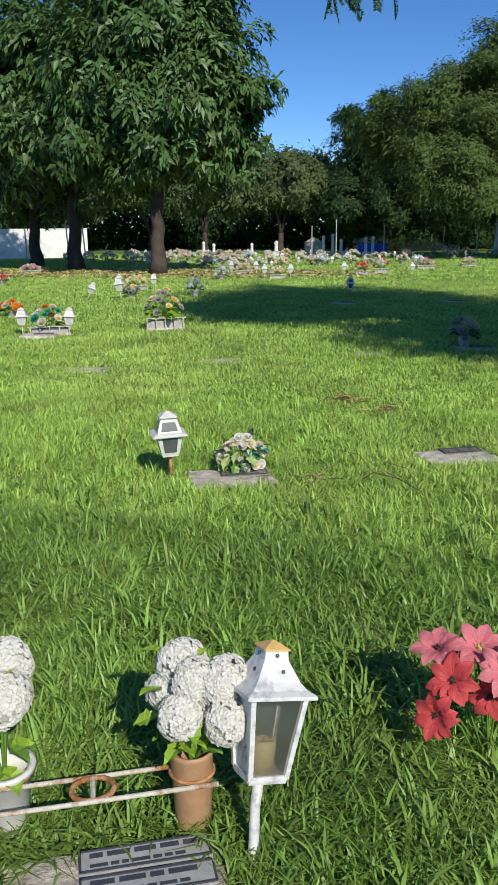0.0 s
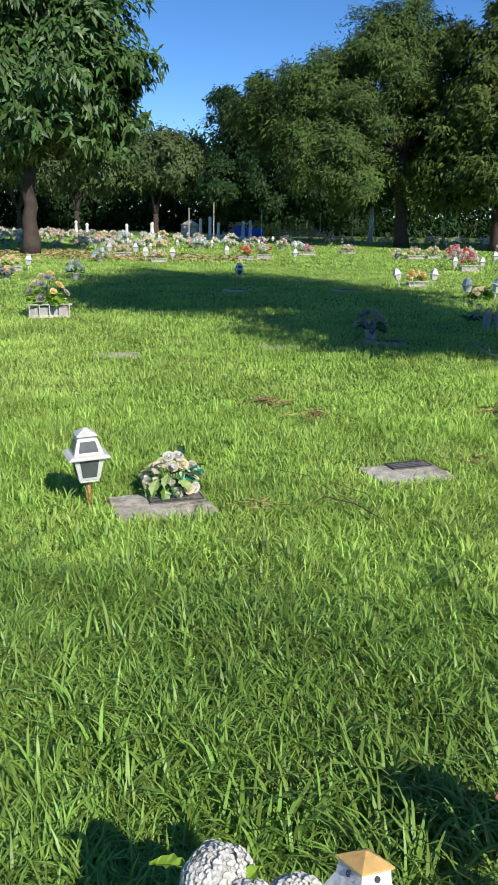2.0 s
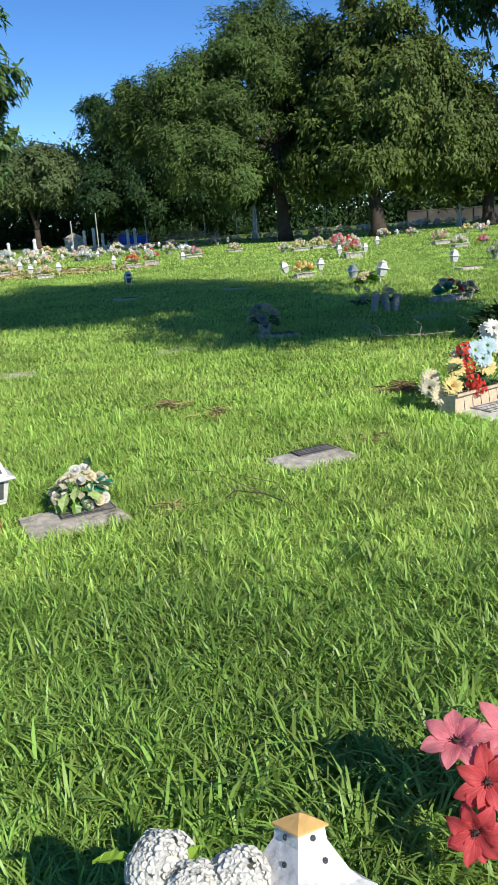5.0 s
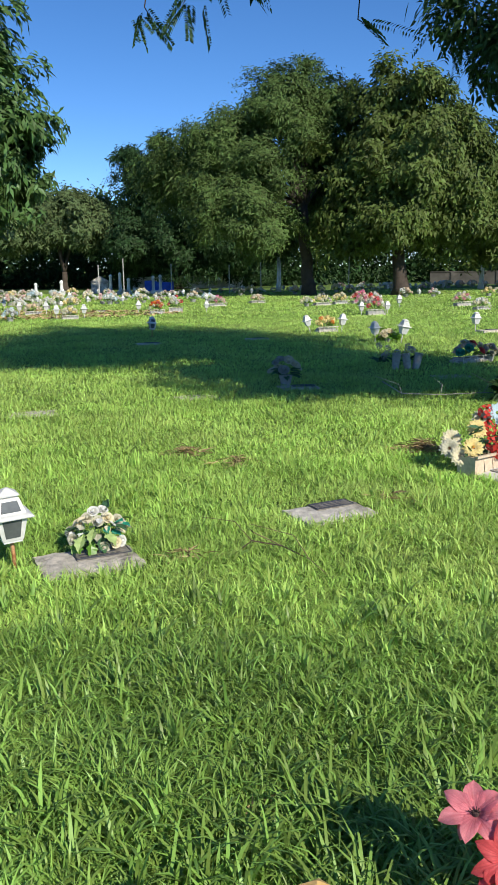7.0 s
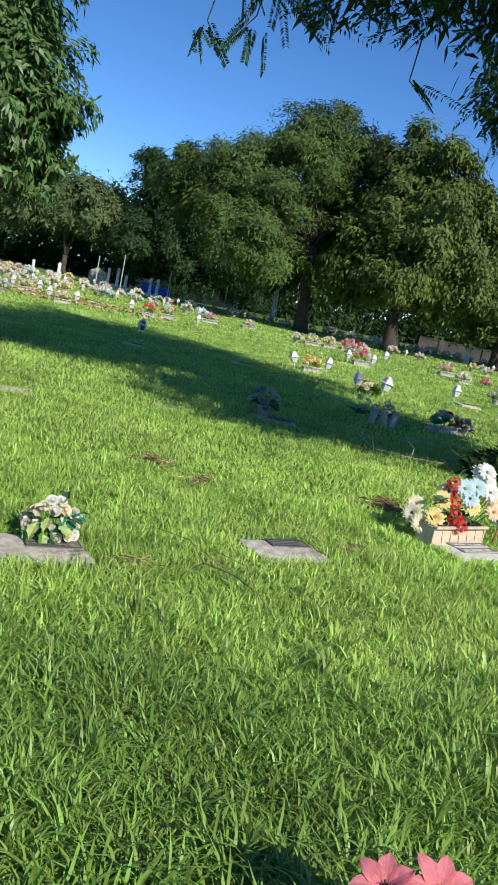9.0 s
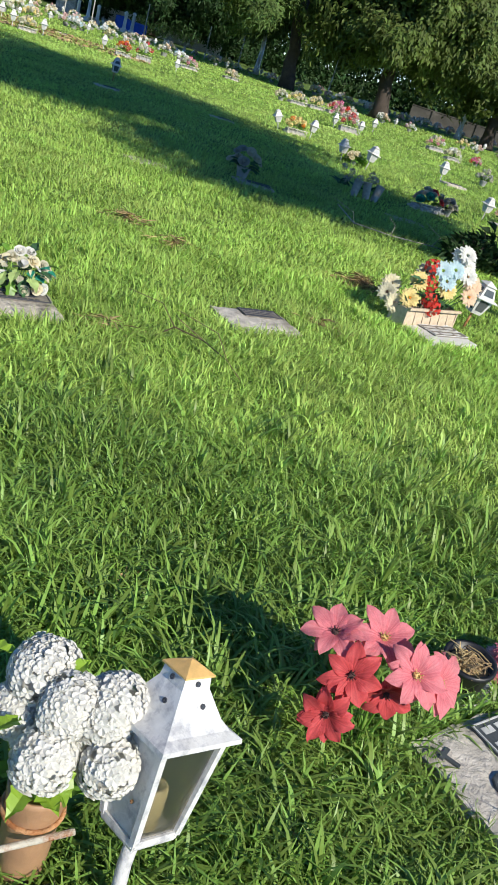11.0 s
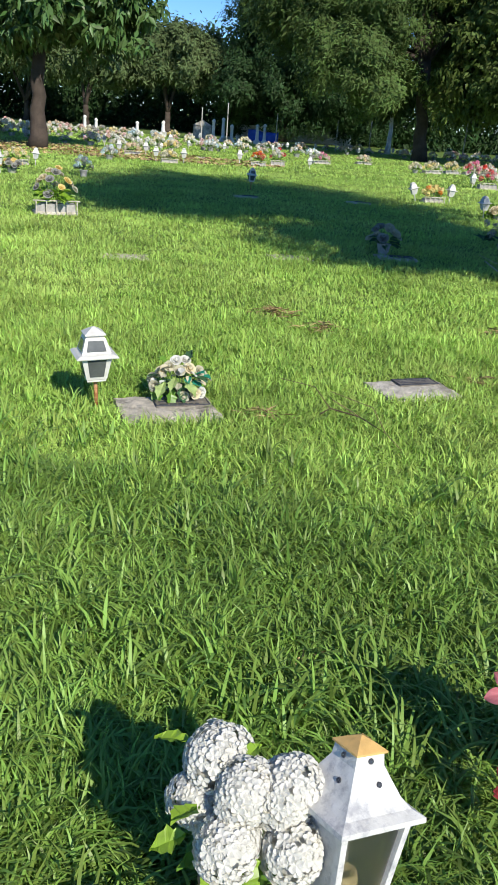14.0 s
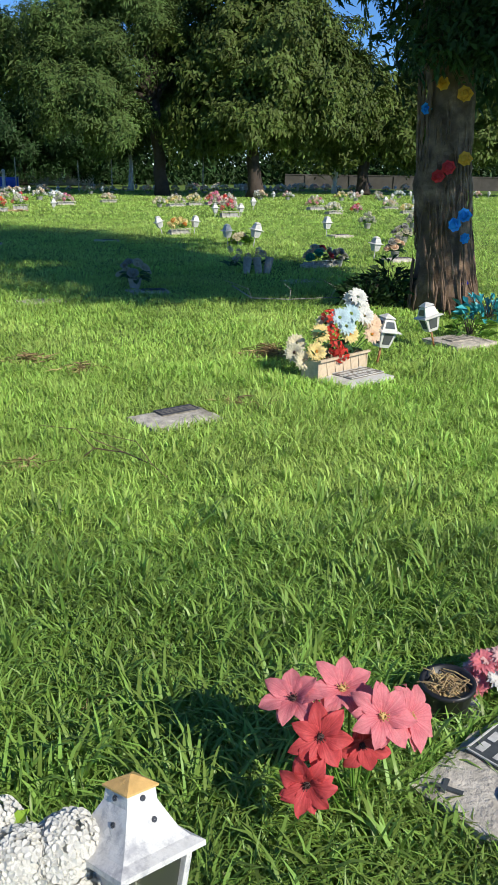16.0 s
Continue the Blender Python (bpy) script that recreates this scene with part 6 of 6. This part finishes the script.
def thatch(x, y, w_, seed, n=420, h=0.05):
    r = np.random.default_rng(seed)
    a = r.uniform(0, 6.28, n)
    q = np.abs(r.normal(size=n)) * 0.5
    P = np.stack([x + w_ * q * np.cos(a), y + w_ * 0.6 * q * np.sin(a), 0.01 + h * np.exp(-q * q * 2) * r.random(n)], 1)
    A = np.stack([np.cos(a * 3), np.sin(a * 3), r.uniform(-0.1, 0.35, n)], 1)
    ob = new("dry_clippings", leaves("dry_clippings", P, A, r.uniform(0.05, 0.14, n), np.full(n, 0.007), STRAW, 0.1, seed))
    tagged(ob, "brown heap of dry grass clippings on the lawn", "clippings", "", "stuff")


thatch(0.47, 6.65, 0.24, 81, 520, 0.09)
thatch(-1.0, 4.3, 0.13, 82, 70, 0.05)
thatch(-0.6, 2.4, 0.3, 86, 20, 0.03)
thatch(-1.3, 6.6, 0.2, 87, 130, 0.06)
thatch(-0.9, 6.25, 0.24, 88, 130, 0.06)
thatch(0.1, 5.3, 0.3, 89, 60, 0.06)

# fallen leaves on the bare strip
rl = np.random.default_rng(90)
nl = 2600
al, ql = rl.uniform(0, 6.28, nl), np.sqrt(rl.random(nl))
lv = new("fallen_leaves", leaves("fallen_leaves", np.stack([-13.5 + 9.5 * ql * np.cos(al), 26.6 + 3.2 * ql * np.sin(al), np.full(nl, 0.03)], 1), np.stack([np.cos(al * 7), np.sin(al * 7), rl.uniform(-0.1, 0.3, nl)], 1), rl.uniform(0.1, 0.2, nl), rl.uniform(0.05, 0.09, nl), STRAW, 0.05, 91))
tagged(lv, "fallen orange-brown leaves on bare soil", "leaves", "", "stuff")

# ---------- grass ----------
SLABS = [(-0.69, 1.23, 0.46, 0.36, radians(29.5)), (0.425, 2.045, 0.44, 0.30, radians(36)), (-1.47, 4.24, 0.49, 0.38, radians(27)), (-0.29, 5.06, 0.47, 0.34, radians(30)), (0.94, 5.96, 0.48, 0.43, radians(34)), (2.12, 7.05, 0.46, 0.42, radians(25)),
         (0.335, 2.32, 0.12, 0.12, 0), (-0.638, 1.53, 0.06, 0.06, 0), (-1.045, 1.395, 0.08, 0.08, 0)]
blades("lawn_grass", 88000, 0, 0, 0.95, 3.4, 0.115, 0.0072, 101, 0.9, 3, 0.25, skip=SLABS)
blades("lawn_grass", 50000, 0, 0, 0.95, 3.4, 0.075, 0.0058, 111, 1.1, 2, 0.2, skip=SLABS)
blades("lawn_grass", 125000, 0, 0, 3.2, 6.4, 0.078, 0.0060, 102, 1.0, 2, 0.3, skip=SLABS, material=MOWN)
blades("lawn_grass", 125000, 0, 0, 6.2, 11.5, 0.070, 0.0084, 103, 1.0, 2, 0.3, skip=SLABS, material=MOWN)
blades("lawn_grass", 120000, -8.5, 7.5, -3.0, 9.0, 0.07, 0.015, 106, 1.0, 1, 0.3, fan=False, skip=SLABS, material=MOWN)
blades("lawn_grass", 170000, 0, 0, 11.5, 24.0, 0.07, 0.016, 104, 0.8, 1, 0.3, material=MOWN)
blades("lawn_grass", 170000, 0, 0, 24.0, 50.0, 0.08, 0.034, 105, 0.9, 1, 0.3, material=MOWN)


def tufts(count, per, y0, y1, h, w_, seed, lean, skip=SLABS, material=BLADE):
    """Taller clumps of blades that fan out from one root."""
    r = np.random.default_rng(seed)
    y = y0 + (y1 - y0) * r.random(count)
    x = -0.17 * y - 0.2 + (2 * r.random(count) - 1) * (0.48 * y + 0.5)
    n = count * per
    X, Y = np.repeat(x, per) + r.normal(size=n) * 0.018, np.repeat(y, per) + r.normal(size=n) * 0.018
    for cx, cy, sx, sy, rz in skip:
        dx, dy = X - cx, Y - cy
        a, b = dx * math.cos(rz) + dy * math.sin(rz), -dx * math.sin(rz) + dy * math.cos(rz)
        inside = (np.abs(a) < sx / 2 + 0.03) & (np.abs(b) < sy / 2 + 0.03)
        Y = np.where(inside, Y + 1.1, Y)
    tall = np.repeat(r.uniform(0.6, 1.25, count), per) * r.uniform(0.6, 1.15, n) * h
    a = r.uniform(0, 6.28, n)
    d = np.stack([np.cos(a), np.sin(a), np.zeros(n)], 1)
    s = np.stack([-np.sin(a), np.cos(a), np.zeros(n)], 1)
    ln = lean * r.uniform(0.2, 1.3, n)
    ww = (w_ * r.uniform(0.7, 1.3, n))[:, None] / 2
    up = np.array([0, 0, 1.0])
    root = np.stack([X, Y, np.zeros(n)], 1)
    rows = []
    for t, k in ((0.0, 0.7), (0.35, 1.0), (0.7, 0.8)):
        c = root + d * (tall * ln * t ** 1.8)[:, None] + up * (tall * (t - 0.3 * ln * t * t))[:, None]
        rows += [c - s * ww * k, c + s * ww * k]
    rows.append(root + d * (tall * ln)[:, None] + up * (tall * np.maximum(1 - 0.45 * ln, 0.2))[:, None])
    v = np.stack(rows, 1).reshape(-1, 3)
    b = (np.arange(n) * 7)[:, None]
    f = np.concatenate([b, b + 1, b + 3, b + 2, b + 2, b + 3, b + 5, b + 4, b + 4, b + 5, b + 6], 1).ravel()
    ob = new("grass_tufts", big_mesh("grass_tufts", v, f, np.tile([4, 4, 3], n), material))
    tagged(ob, "taller tufts of bright broad-bladed grass", "grass", "", "stuff")


tufts(430, 12, 0.95, 3.8, 0.15, 0.0092, 121, 0.85)
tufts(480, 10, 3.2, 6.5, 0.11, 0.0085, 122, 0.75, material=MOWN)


def lily_grass():
    """Long grass round the foot of the lilies."""
    r = np.random.default_rng(131)
    n = 520
    x, y = r.uniform(-0.50, 0.12, n), r.uniform(1.98, 2.48, n)
    a = r.uniform(0, 6.28, n)
    h = r.uniform(0.11, 0.2, n)
    d = np.stack([np.cos(a), np.sin(a), np.zeros(n)], 1)
    s_ = np.stack([-np.sin(a), np.cos(a), np.zeros(n)], 1) * 0.0045
    root = np.stack([x, y, np.zeros(n)], 1)
    rows = []
    for t, k in ((0.0, 0.8), (0.4, 1.0), (0.75, 0.7)):
        c = root + d * (h * 0.7 * t ** 1.8)[:, None] + np.array([0, 0, 1.0]) * (h * (t - 0.2 * t * t))[:, None]
        rows += [c - s_ * k, c + s_ * k]
    rows.append(root + d * (h * 0.75)[:, None] + np.array([0, 0, 1.0]) * (h * 0.72)[:, None])
    b = (np.arange(n) * 7)[:, None]
    f = np.concatenate([b, b + 1, b + 3, b + 2, b + 2, b + 3, b + 5, b + 4, b + 4, b + 5, b + 6], 1).ravel()
    ob = new("grass_tufts", big_mesh("grass_tufts", np.stack(rows, 1).reshape(-1, 3), f, np.tile([4, 4, 3], n), BLADE))
    tagged(ob, "long grass round the foot of planted lilies", "grass", "", "stuff")


lily_grass()
